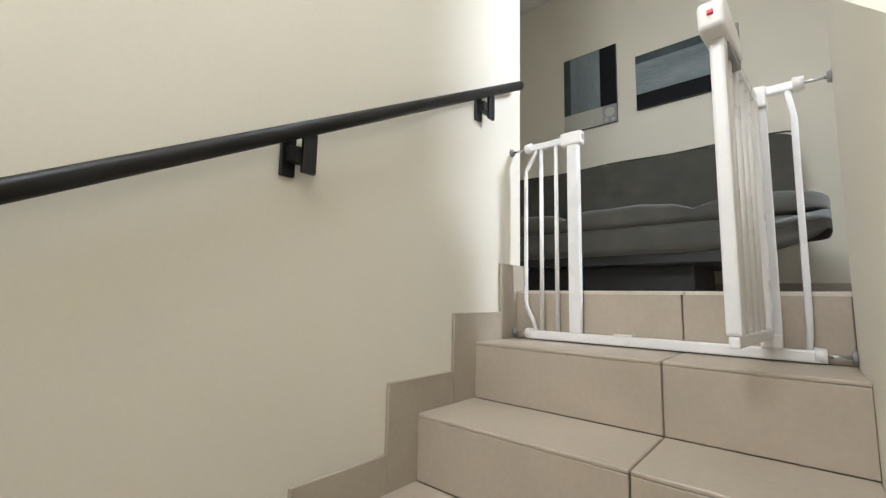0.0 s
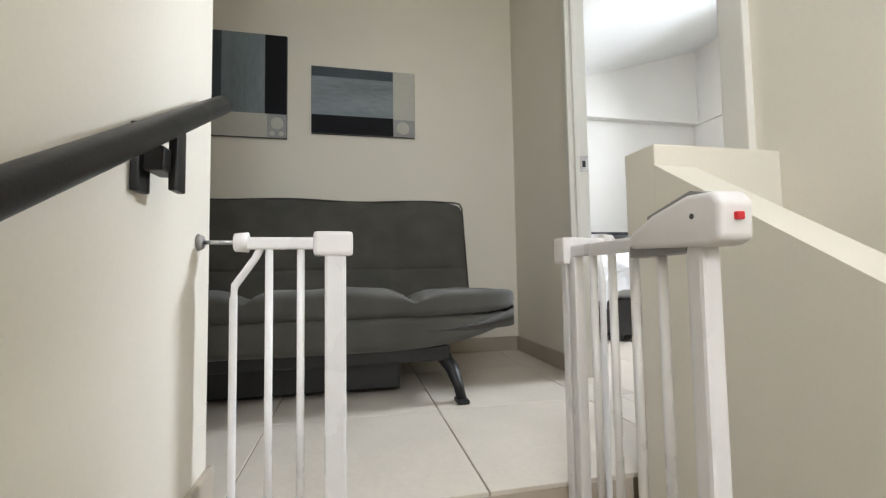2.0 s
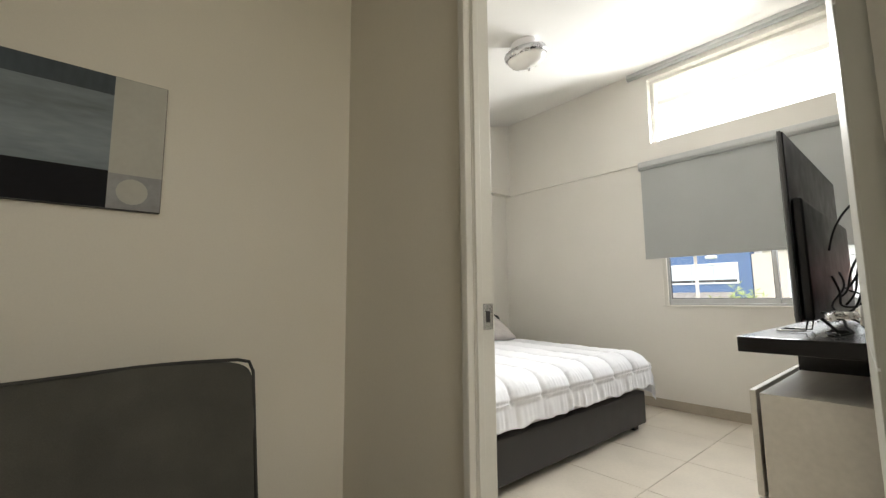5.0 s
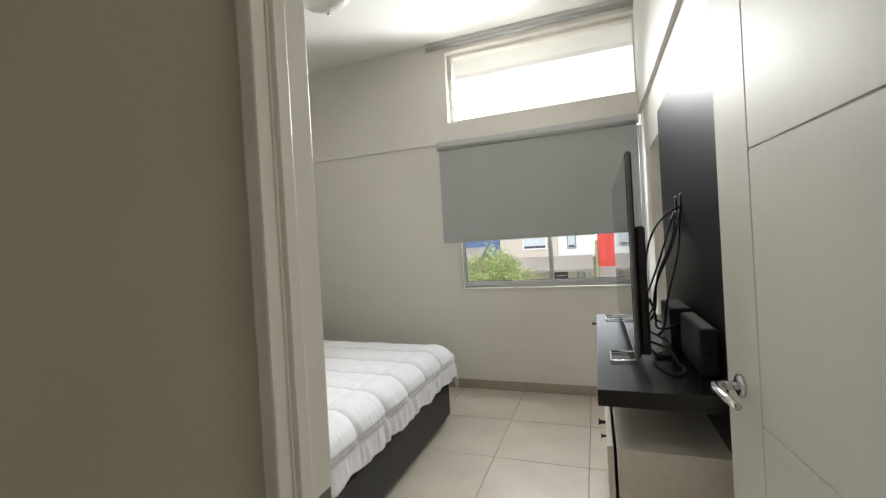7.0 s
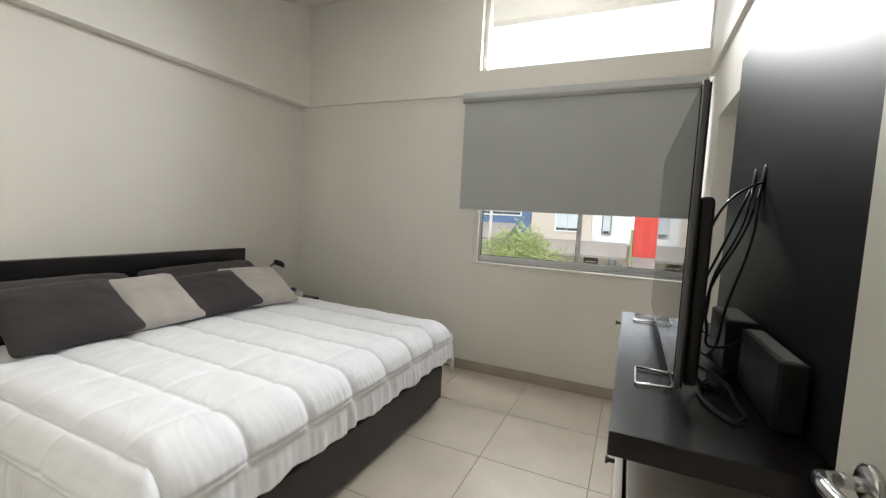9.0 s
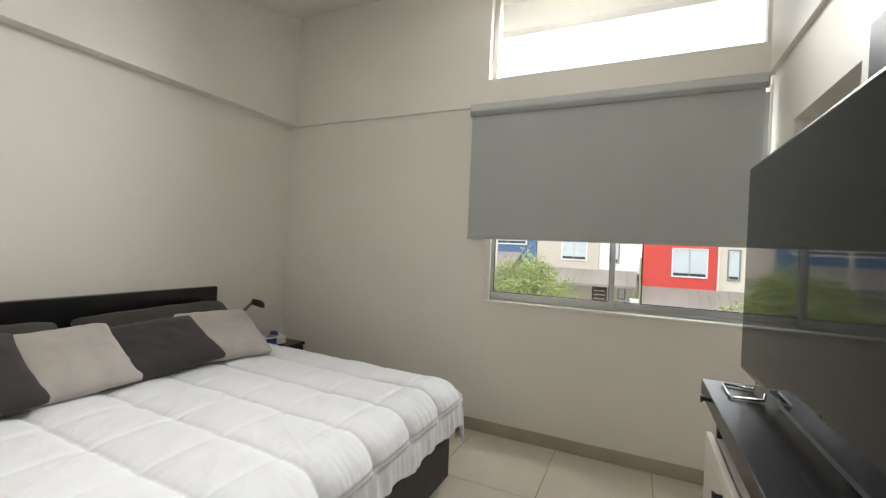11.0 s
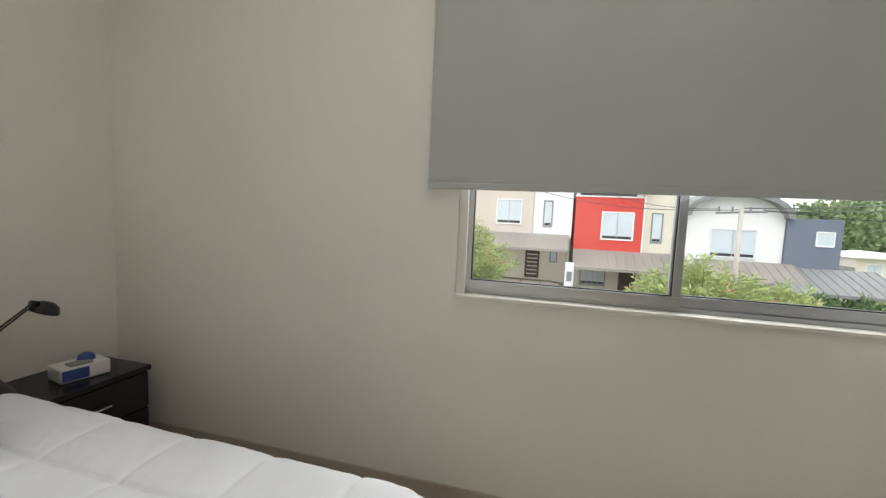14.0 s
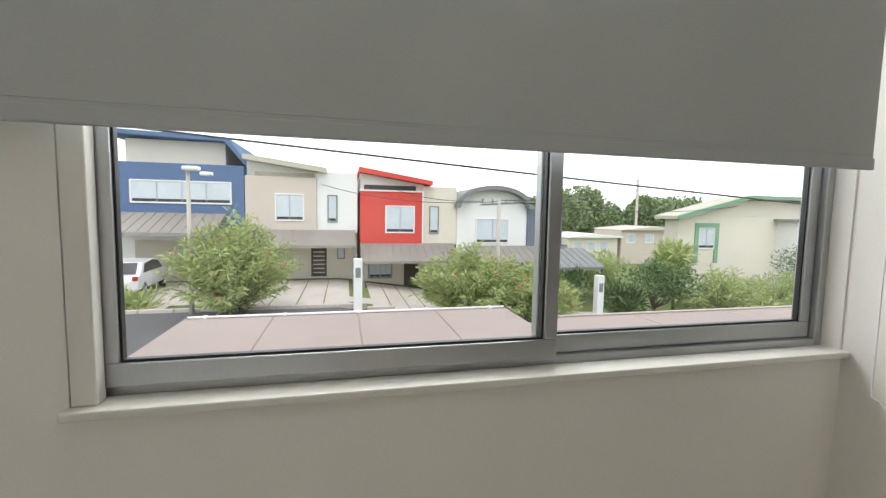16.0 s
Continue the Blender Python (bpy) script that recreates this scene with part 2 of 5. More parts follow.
def tube(points, r, n=10, bm=None, cap=True, squash=1.0):
    """A round bar along points."""
    bm = bm or bmesh.new()
    pts = [Vector(p) for p in points]
    rings = []
    for i, p in enumerate(pts):
        d = (pts[min(i + 1, len(pts) - 1)] - pts[max(i - 1, 0)]).normalized()
        up = Vector((0, 0, 1)) if abs(d.z) < 0.95 else Vector((1, 0, 0))
        a = d.cross(up).normalized()
        b = a.cross(d).normalized()
        rr = r[i] if isinstance(r, (list, tuple)) else r
        rings.append([bm.verts.new(p + a * rr * math.cos(2 * math.pi * k / n) + b * rr * squash * math.sin(2 * math.pi * k / n)) for k in range(n)])
    for q, w in zip(rings, rings[1:]):
        for k in range(n):
            bm.faces.new((q[k], q[(k + 1) % n], w[(k + 1) % n], w[k]))
    if cap:
        bm.faces.new(rings[0][::-1])
        bm.faces.new(rings[-1])
    return bm


def prism(outline, axis, a, b, bm=None):
    """A flat outline of (u, v) pairs pushed from a to b along an axis."""
    bm = bm or bmesh.new()
    def at(u, v, w):
        return {"x": (w, u, v), "y": (u, w, v), "z": (u, v, w)}[axis]
    lo = [bm.verts.new(at(u, v, a)) for u, v in outline]
    hi = [bm.verts.new(at(u, v, b)) for u, v in outline]
    bm.faces.new(lo[::-1])
    bm.faces.new(hi)
    for i in range(len(lo)):
        j = (i + 1) % len(lo)
        bm.faces.new((lo[i], lo[j], hi[j], hi[i]))
    bmesh.ops.recalc_face_normals(bm, faces=bm.faces[:])
    return bm


def lathe(profile, n=24, centre=(0, 0, 0), bm=None):
    """A turned shape: (radius, height) pairs round a vertical axis."""
    bm = bm or bmesh.new()
    c = Vector(centre)
    rings = [[bm.verts.new(c + Vector((r * math.cos(2 * math.pi * k / n), r * math.sin(2 * math.pi * k / n), z))) for k in range(n)] for r, z in profile]
    for q, w in zip(rings, rings[1:]):
        for k in range(n):
            bm.faces.new((q[k], q[(k + 1) % n], w[(k + 1) % n], w[k]))
    bm.faces.new(rings[0][::-1])
    bm.faces.new(rings[-1])
    return bm


def padded(sx, sy, sz, e=6.0, cuts=10, shape=None):
    """A stuffed block, rounded like a superellipsoid, sizes as half extents; shape moves its points."""
    bm = bmesh.new()
    bmesh.ops.create_cube(bm, size=2)
    bmesh.ops.subdivide_edges(bm, edges=bm.edges[:], cuts=cuts, use_grid_fill=True)
    for v in bm.verts:
        p = v.co
        m = max(abs(p.x), abs(p.y), abs(p.z))
        l = (abs(p.x) ** e + abs(p.y) ** e + abs(p.z) ** e) ** (1 / e)
        q = p * (m / l)
        v.co = Vector((q.x * sx, q.y * sy, q.z * sz))
        if shape:
            v.co = shape(v.co, q)
    return bm


def part(name, bm, material, parent=None, label="", smooth=False, at=None):
    me = bpy.data.meshes.new(name)
    bm.to_mesh(me)
    bm.free()
    me.materials.append(material)
    if smooth:
        me.shade_smooth()
    ob = new(name, me)
    if parent is not None:
        ob.parent = parent
    if at is not None:
        ob.matrix_basis = at
    if label:
        ob["label"] = label
    return ob


def thing(name, label, category, group="", kind="", at=None):
    ob = tagged(new(name), label, category, group, kind)
    ob.empty_display_size = 0.1
    if at is not None:
        ob.matrix_basis = at
    return ob


def structure(name, bm, material, label, category, smooth=False):
    return tagged(part(name, bm, material, smooth=smooth), label, category, kind="structure")


# ---- setting: walls, floors, ceilings ----
LX, RX = -0.06, 3.46            # bedroom side walls
WY, BY = 3.93, 3.90           # window wall and the beam above it
DY0, DY1 = 0.61, 0.685         # wall between landing and bedroom
SX = 1.963                    # wall behind the sofa
SL, SR = -0.685, 0.262        # stair walls
TOP = 3.517                   # top riser
GO, RISE = 0.270, 0.18
PITCH = 0.567


def slope(y):
    return 2.62 + 0.295 * (y - 1.73)


structure("wall_head", box(-0.21, LX, DY0, 4.10, -0.2, 3.5), WALL_BED, "pale warm white plastered wall behind the bed", "wall")
structure("beam_head", box(LX, 0.04, DY1, BY, 2.313, 3.4), WALL_BED, "white painted beam along the bedroom wall", "beam")
# window wall: piers, sill wall, spandrel, lintel
bm = bmesh.new()
put(bm, LX, 1.841, WY, 4.034, -0.2, 2.313)
put(bm, 1.841, 3.455, WY, 4.034, -0.2, 0.935)
put(bm, 3.455, 3.62, WY, 4.034, -0.2, 2.313)
structure("wall_window", bm, WALL_BED, "pale warm white plastered wall with a sliding window", "wall")
bm = bmesh.new()
put(bm, LX, 1.824, BY, 4.10, 2.313, 3.6)
put(bm, 1.824, 3.459, BY, 4.10, 2.313, 2.50)
put(bm, 1.824, 3.459, BY, 4.10, 3.15, 3.6)
put(bm, 3.459, 3.62, BY, 4.10, 2.313, 3.6)
structure("beam_window", bm, WALL_BED, "white painted beam with a high window", "beam")
bm = bmesh.new()
put(bm, RX, 3.61, DY1, 2.86, -0.2, 3.5)
put(bm, RX, 3.61, 2.86, 3.56, 1.975, 3.5)
put(bm, RX, 3.61, 3.56, WY, -0.2, 3.5)
structure("wall_tv", bm, WALL_BED, "pale warm white plastered wall behind the television", "wall")
structure("beam_tv", box(3.435, RX, DY1, BY, 2.335, 3.4), WALL_BED, "white painted beam along the television wall", "beam")
bm = bmesh.new()
put(bm, 3.61, 4.6, 2.70, 2.80, 0, 2.4)
put(bm, 3.61, 4.6, 3.70, 3.80, 0, 2.4)
put(bm, 4.6, 4.7, 2.70, 3.80, 0, 2.4)
put(bm, 3.61, 4.6, 2.80, 3.70, 2.3, 2.4)
put(bm, 3.46, 4.6, 2.80, 3.70, -0.05, -0.004)
structure("wall_side_room", bm, WALL_BED, "plain white walls of a small side room", "wall")
# wall with the bedroom doorway
bm = bmesh.new()
put(bm, LX, 2.676, DY0, DY1, -0.2, 3.2)
put(bm, 2.676, 3.511, DY0, DY1, 2.06, 3.2)
put(bm, 3.511, 6.4, DY0, DY1, -2.6, 3.2)
structure("wall_bedroom_door", bm, WALL, "cream plastered wall with the bedroom doorway", "wall")
structure("wall_sofa", box(1.81, SX, -2.75, DY0, -0.2, 2.7), WALL, "cream plastered wall behind the sofa", "wall")
bm = bmesh.new()
put(bm, 1.81, 3.62, -2.75, -2.60, -0.2, 2.7)
structure("wall_landing_end", bm, WALL, "cream plastered wall closing the landing", "wall")
structure("wall_landing_side", box(3.475, 3.62, -2.60, SL, -0.4, 2.7), WALL, "cream plastered wall end at the top of the stairs", "wall")
structure("wall_stair_left", box(3.62, 6.4, -0.83, SL, -2.6, 2.7), WALL, "cream plastered stair wall carrying the handrail", "wall")
# the opening in this wall is unseen, added for the fill lamp behind it
bm = box(6.25, 6.40, SL, DY0, -2.6, 1.3)
put(bm, 6.25, 6.40, SL, DY0, 2.2, 2.45)
put(bm, 6.25, 6.40, SL, -0.60, 1.3, 2.2)
put(bm, 6.25, 6.40, 0.18, DY0, 1.3, 2.2)
structure("wall_stair_foot", bm, WALL, "cream plastered wall at the foot of the stairs", "wall")
# half wall beside the stairs: level end, sloped top, and the short return to the door wall
zc = 0.715
half = [(3.632, -2.6), (6.25, -2.6), (6.25, zc - 0.64 * (6.25 - 3.632)), (3.632, zc)]
structure("wall_stair_half", prism(half, "y", SR, SR + 0.105), WALL, "low cream plastered stair wall with a sloping top", "wall")
structure("wall_parapet", box(3.530, 3.632, SR, DY0, -2.6, 0.764, 0.004), WALL, "low cream plastered parapet beside the stairs", "wall")

bm = bmesh.new()
v = [bm.verts.new(p) for p in ((-0.21, 0.66, slope(0.66)), (3.62, 0.66, slope(0.66)), (3.62, 4.75, slope(4.75)), (-0.21, 4.75, slope(4.75)))]
w = [bm.verts.new(q.co + Vector((0, 0, 0.12))) for q in v]
bm.faces.new(v[::-1]), bm.faces.new(w)
for i in range(4):
    bm.faces.new((v[i], v[(i + 1) % 4], w[(i + 1) % 4], w[i]))
structure("ceiling", bm, CEIL, "sloping white bedroom ceiling", "ceiling")
structure("eave", box(-0.3, 3.8, 4.72, 4.84, 3.262, 3.66, 0.004), H_WHITE, "pale painted fascia of the roof overhang", "eave")
# gap over the stairs is unseen, left for the assumed skylight
bm = bmesh.new()
put(bm, 1.965, 4.25, -2.75, 0.609, 2.45, 2.6)
put(bm, 5.25, 6.4, -2.75, 0.609, 2.45, 2.6)
put(bm, 4.25, 5.25, -2.75, -0.55, 2.45, 2.6)
put(bm, 4.25, 5.25, 0.15, 0.609, 2.45, 2.6)
structure("ceiling_landing", bm, CEIL, "flat white ceiling over landing and stairs", "ceiling")

# door casing
for x0, x1 in ((2.661, 2.686), (3.501, 3.575)):
    structure("trim", box(x0, x1, 0.588, DY0 + 0.002, 0.0, 2.10, 0.004), TRIM, "white painted door casing", "door casing")
structure("trim", box(2.661, 3.575, 0.588, DY0 + 0.002, 2.10, 2.17, 0.004), TRIM, "white painted door casing", "door casing")
jamb = structure("trim", box(2.674, 2.688, DY0 + 0.002, DY1 + 0.003, 0.0, 2.06, 0.002), TRIM, "white door jamb with a strike plate", "door jamb")
part("strike_plate", box(2.6875, 2.6895, 0.642, 0.682, 0.945, 1.015, 0.0004), CHROME, jamb, "small steel strike plate")
part("strike_hole", box(2.6885, 2.6902, 0.654, 0.670, 0.965, 0.995), H_DARK, jamb)
structure("trim", box(2.688, 2.697, 0.614, 0.636, 0.0, 2.045, 0.002), TRIM, "white door stop", "door stop")
structure("trim", box(3.499, 3.512, DY0 + 0.002, DY1 - 0.001, 0.0, 2.06, 0.002), TRIM, "white door jamb", "door jamb")
structure("trim", box(2.688, 3.499, DY0 + 0.002, DY1 - 0.001, 2.045, 2.06), TRIM, "white door head", "door jamb")
structure("trim", box(3.440, RX + 0.002, 2.80, 2.86, 0.0, 2.03, 0.004), TRIM, "white painted door casing", "door casing")

# skirting
def skirting(x0, x1, y0, y1, z0=0.0, z1=0.085):
    structure("baseboard", box(x0, x1, y0, y1, z0, z1, 0.002, 1), SKIRT, "beige ceramic skirting tile", "skirting")


skirting(LX + 0.012, RX, WY - 0.012, WY)
skirting(LX, LX + 0.012, DY1, WY)
skirting(LX + 0.012, 2.66, DY1, DY1 + 0.012)
skirting(SX, SX + 0.012, -2.6, DY0 - 0.012)
skirting(SX, 2.661, DY0 - 0.012, DY0)
skirting(3.448, RX, 1.44, 2.79)
skirting(3.463, 3.475, -2.6, SL, 0.0, 0.095)
for k in range(9):
    a = TOP - 0.054 if k == 0 else TOP + 0.115 + GO * (k - 1)
    skirting(a, TOP + 0.115 + GO * k, SL, SL + 0.012, -RISE * (k + 1) - 0.02, -RISE * k + 0.098)

# ---- door of the bedroom ----
door = thing("door_1", "open white lacquered bedroom door with routed grooves", "door", kind="structure",
             at=pose(3.3625, 1.342, 0, 0, 0, 5.4) @ pose(-3.3685, -1.342, 0))
part("leaf", box(3.372, 3.408, 0.728, 1.425, 0.01, 2.035, 0.002), DOOR, door)
for y0, y1, z0, z1 in ((1.252, 1.424, 0.011, 2.034), (0.729, 1.248, 1.514, 2.034), (0.729, 1.248, 0.924, 1.510), (0.729, 1.248, 0.454, 0.920),
                       (0.729, 1.248, 0.011, 0.450)):
    part("door_panel", box(3.3685, 3.3735, y0, y1, z0, z1, 0.0012, 1), DOOR, door)
handle = part("door_handle", tube([(3.330, 1.342, 0.978), (3.312, 1.335, 0.978), (3.306, 1.31, 0.978), (3.308, 1.26, 0.977), (3.312, 1.215, 0.974)], [0.011, 0.012, 0.011, 0.010, 0.008], 12), CHROME, door, "satin chrome lever handle", True)
part("rose", tube([(3.369, 1.342, 0.978), (3.362, 1.342, 0.978), (3.359, 1.342, 0.978)], [0.027, 0.027, 0.022], 24), CHROME, handle, smooth=True)
part("spindle", tube([(3.361, 1.342, 0.978), (3.322, 1.342, 0.978)], 0.010, 16), CHROME, handle, smooth=True)
part("latch_plate", box(3.380, 3.400, 1.4248, 1.4262, 0.90, 1.05), CHROME, door)

# ---- windows ----
win = thing("window_1", "sliding aluminium window with two panes", "window", kind="structure")
FY = 3.985
for x0, x1, z0, z1 in ((1.841, 1.866, 0.935, 2.25), (3.432, 3.455, 0.935, 2.25), (1.866, 3.432, 0.935, 0.957), (1.866, 3.432, 2.22, 2.25)):
    part("window_frame", box(x0, x1, FY - 0.012, FY + 0.045, z0, z1, 0.003), ALU, win, "grey aluminium frame")
def sash(x0, x1, y):
    s = part("sash", box(x0, x1, y - 0.012, y + 0.012, 0.958, 0.998, 0.003), ALU, win, "grey aluminium sliding sash")
    for a, b in ((x0, x0 + 0.030), (x1 - 0.030, x1)):
        part("stile", box(a, b, y - 0.012, y + 0.012, 0.998, 2.218, 0.003), ALU, s)
    p = part("pane", box(x0 + 0.030, x1 - 0.030, y - 0.002, y + 0.002, 0.998, 2.218), GLASS, s)
    part("gasket", box(x0 + 0.030, x1 - 0.030, y - 0.006, y + 0.006, 0.998, 1.003), BLKPL, s)
    part("gasket", box(x0 + 0.030, x0 + 0.034, y - 0.006, y + 0.006, 1.003, 2.218), BLKPL, s)
    part("gasket", box(x1 - 0.034, x1 - 0.030, y - 0.006, y + 0.006, 1.003, 2.218), BLKPL, s)
sash(1.868, 2.700, FY - 0.014)
sash(2.664, 3.430, FY + 0.014)
# white strip in front of the left frame member only
part("jamb_strip", box(1.842, 1.879, 3.9305, FY - 0.028, 0.941, 2.25, 0.003), TRIM, win, "white strip along the left jamb")
part("window_sill", box(1.834, 3.4585, 3.910, FY - 0.013, 0.924, 0.9405, 0.004), TRIM, win, "white painted sill")
win2 = thing("window_2", "high fixed window in a white frame", "window", kind="structure")
for x0, x1, z0, z1 in ((1.824, 1.862, 2.50, 3.15), (3.428, 3.459, 2.50, 3.15), (1.862, 3.428, 2.50, 2.525), (1.862, 3.428, 3.12, 3.15)):
    part("window_frame", box(x0, x1, 3.965, 4.03, z0, z1, 0.003), TRIM, win2)
part("pane", box(1.862, 3.428, 3.996, 4.0, 2.525, 3.12), GLASS, win2)


def roller(x0, x1, z, drop, label):
    b = thing("roller_blind", label, "roller blind", "roller blinds")
    part("tube", tube([(x0 + 0.002, 3.871, z - 0.004), (x1 - 0.002, 3.871, z - 0.004)], 0.026, 20), BLIND, b, smooth=True)
    part("head_rail", box(x0, x1, 3.839, 3.8995, z - 0.008, z + 0.048, 0.016, 4), RAIL_LIT, b, "grey cassette, paled as if lit from above", True)
    for x in (x0 - 0.004, x1):
        part("bracket", box(x, x + 0.004, 3.845, 3.8995, z - 0.03, z + 0.035, 0.001), WHITE, b)
    if drop:
        g = box(x0 + 0.008, x1 - 0.008, 3.8775, 3.8815, z - drop, z - 0.004)
        part("fabric", g, BLIND, b, "grey blackout fabric")
        part("bottom_bar", box(x0 + 0.006, x1 - 0.006, 3.874, 3.886, z - drop - 0.016, z - drop + 0.010, 0.003), BLIND, b)
        part("stitching", tube([(x0 + 0.01, 3.8775, z - drop + 0.018), (x1 - 0.01, 3.8775, z - drop + 0.018)], 0.0012, 6), BLIND, b)
        part("chain", tube([(x1 + 0.006, 3.845, z - 0.02)] + [(x1 + 0.004, 3.845 - 0.030 * math.sin(a), 0.86 - 0.03 * (1 - math.cos(a))) for a in (0, 0.6, 1.2)] + [(x1 + 0.002, 3.80, z - 0.02)], 0.0022, 6), WHITE, b)
    return b


roller(1.712, 3.424, 2.268, 0.880, "grey roller blind drawn halfway down the window")
roller(1.650, 3.440, 3.215, 0.0, "rolled-up grey blind above the high window")

# ---- ceiling lamp ----
cl = thing("ceiling_lamp", "flush ceiling lamp with a brushed metal ring and opal dome", "ceiling lamp")
cl.matrix_basis = pose(1.925, 1.855, slope(1.855) - 0.062, 16.4, 0, 0) @ Matrix.Scale(0.84, 4)
part("base_plate", lathe([(0.10, -0.001), (0.10, 0.060), (0.085, 0.074)], 32), WHITE, cl, "white base plate", True)
part("ring", lathe([(0.05, 0.0), (0.155, 0.0), (0.165, -0.02), (0.160, -0.045), (0.148, -0.050), (0.148, -0.03), (0.05, -0.03)], 40), STEEL, cl, "brushed metal ring", True)
part("dome", lathe([(0.147, -0.040), (0.142, -0.070), (0.122, -0.098), (0.085, -0.120), (0.04, -0.131), (0.004, -0.133)], 40), DIFF, cl, "opal glass dome", True)
part("finial", lathe([(0.012, -0.130), (0.010, -0.145), (0.004, -0.152)], 14), STEEL, cl)

# ---- paintings ----
def painting(y0, y1, z0, z1, fields, label):
    p = thing("painting", label, "painting", "abstract paintings above the sofa")
    part("canvas", box(SX + 0.002, SX + 0.022, y0, y1, z0, z1, 0.003), CANVAS_EDGE, p)
    for name, material, a, b, c, d in fields:
        x = SX + 0.0225 + (0.0008 if name == "dot" else 0.0)
        if name == "dot":
            part("dot", tube([(x - 0.0006, a, b), (x, a, b)], c, 20), material, p)
        else:
            part("colour_field", box(x - 0.001, x, a, b, c, d), material, p)
    return p


y0, y1, z0, z1 = -1.155, -0.756, 1.251, 1.846
painting(y0, y1, z0, z1, [
    ("f", CANVAS_DARK, y0 + .002, y0 + .055, z0 + .137, z1 - .002), ("f", CANVAS_GREY, y0 + .055, y1 - .118, z0 + .137, z1 - .002),
    ("f", CANVAS_BLACK, y1 - .118, y1 - .002, z0 + .137, z1 - .002), ("f", CANVAS_PALE, y0 + .002, y1 - .105, z0 + .002, z0 + .137),
    ("f", CANVAS_MID, y1 - .105, y1 - .002, z0 + .002, z0 + .137), ("dot", CANVAS_PALE, y1 - .052, z0 + .085, .034, 0),
    ("dot", CANVAS_PALE, y1 - .078, z0 + .026, .014, 0), ("dot", CANVAS_PALE, y1 - .030, z0 + .026, .014, 0)],
    "upright abstract painting in blue-grey, black and cream")
y0, y1, z0, z1 = -0.625, -0.026, 1.293, 1.689
painting(y0, y1, z0, z1, [
    ("f", CANVAS_DARK, y0 + .002, y1 - .130, z1 - .060, z1 - .002), ("f", CANVAS_GREYH, y0 + .002, y1 - .130, z0 + .110, z1 - .060),
    ("f", CANVAS_BLACK, y0 + .002, y1 - .130, z0 + .002, z0 + .110), ("f", CANVAS_PALE, y1 - .130, y1 - .002, z0 + .105, z1 - .002),
    ("f", CANVAS_MID, y1 - .130, y1 - .002, z0 + .002, z0 + .105), ("dot", CANVAS_PALE, y1 - .072, z0 + .055, .038, 0)],
    "oblong abstract painting in blue-grey, black and cream")

# ---- handrail ----
rail = thing("handrail", "black metal handrail fixed to the stair wall", "handrail")
def rail_z(x):
    return 0.822 - 0.531 * (x - 3.547)
RY = -0.642
part("bar", tube([(3.545, RY, rail_z(3.545)), (3.550, RY, rail_z(3.550)), (5.95, RY, rail_z(5.95))], [0.014, 0.0175, 0.0175], 20), RAILBLK, rail, smooth=True)
for x in (3.765, 4.478, 5.2):
    z = rail_z(x)
    b = part("bracket", box(x - 0.026, x + 0.026, -0.672, RY - 0.004, z - 0.075, z - 0.040, 0.003), RAILBLK, rail, "black flat-bar bracket")
    part("wall_plate", box(x + 0.000, x + 0.034, -0.684, -0.672, z - 0.105, z - 0.010, 0.003), RAILBLK, b)
    part("rail_plate", box(x - 0.032, x + 0.002, RY - 0.008, RY + 0.004, z - 0.098, z - 0.004, 0.003), RAILBLK, b)

# ---- stair gate ----
gate = thing("stair_gate", "white metal safety gate standing open across the stairs", "safety gate")
GX, GB, GT = 3.540, -0.168, 0.553
part("threshold", box(GX - 0.012, GX + 0.014, -0.612, 0.196, -0.176, -0.146, 0.005), WHITE, gate, "white flat bottom bar")
part("threshold_latch", box(GX - 0.010, GX + 0.016, -0.30, -0.24, -0.147, -0.140, 0.002), PLASTIC, gate)
for y in (-0.427, 0.105):
    part("post", box(GX - 0.014, GX + 0.014, y - 0.021, y + 0.021, -0.147, 0.540, 0.006), WHITE, gate)
part("top_bar", box(GX - 0.011, GX + 0.011, -0.606, -0.444, 0.536, 0.560, 0.005), WHITE, gate)
part("top_bar", box(GX - 0.011, GX + 0.011, 0.126, 0.196, 0.536, 0.560, 0.005), WHITE, gate)
for y in (-0.555, -0.495):
    part("rod", tube([(GX, y, -0.147), (GX, y, 0.538)], 0.0075, 12), WHITE, gate, smooth=True)
part("bent_rod", tube([(GX, -0.578, -0.147), (GX, -0.590, -0.115), (GX, -0.618, -0.06), (GX, -0.620, -0.03), (GX, -0.620, 0.44), (GX, -0.618, 0.465), (GX, -0.580, 0.52), (GX, -0.572, 0.538)], 0.0075, 12), WHITE, gate, smooth=True)
part("bent_rod", tube([(GX, 0.176, -0.147), (GX, 0.180, -0.10), (GX, 0.182, 0.46), (GX, 0.172, 0.538)], 0.0075, 12), WHITE, gate, smooth=True)
part("latch_catch", box(GX - 0.019, GX + 0.019, -0.470, -0.392, 0.522, 0.572, 0.008), PLASTIC, gate, "white plastic latch catch")
part("latch_slot", box(GX - 0.010, GX + 0.010, -0.393, -0.3915, 0.538, 0.560), GREYPL, gate)
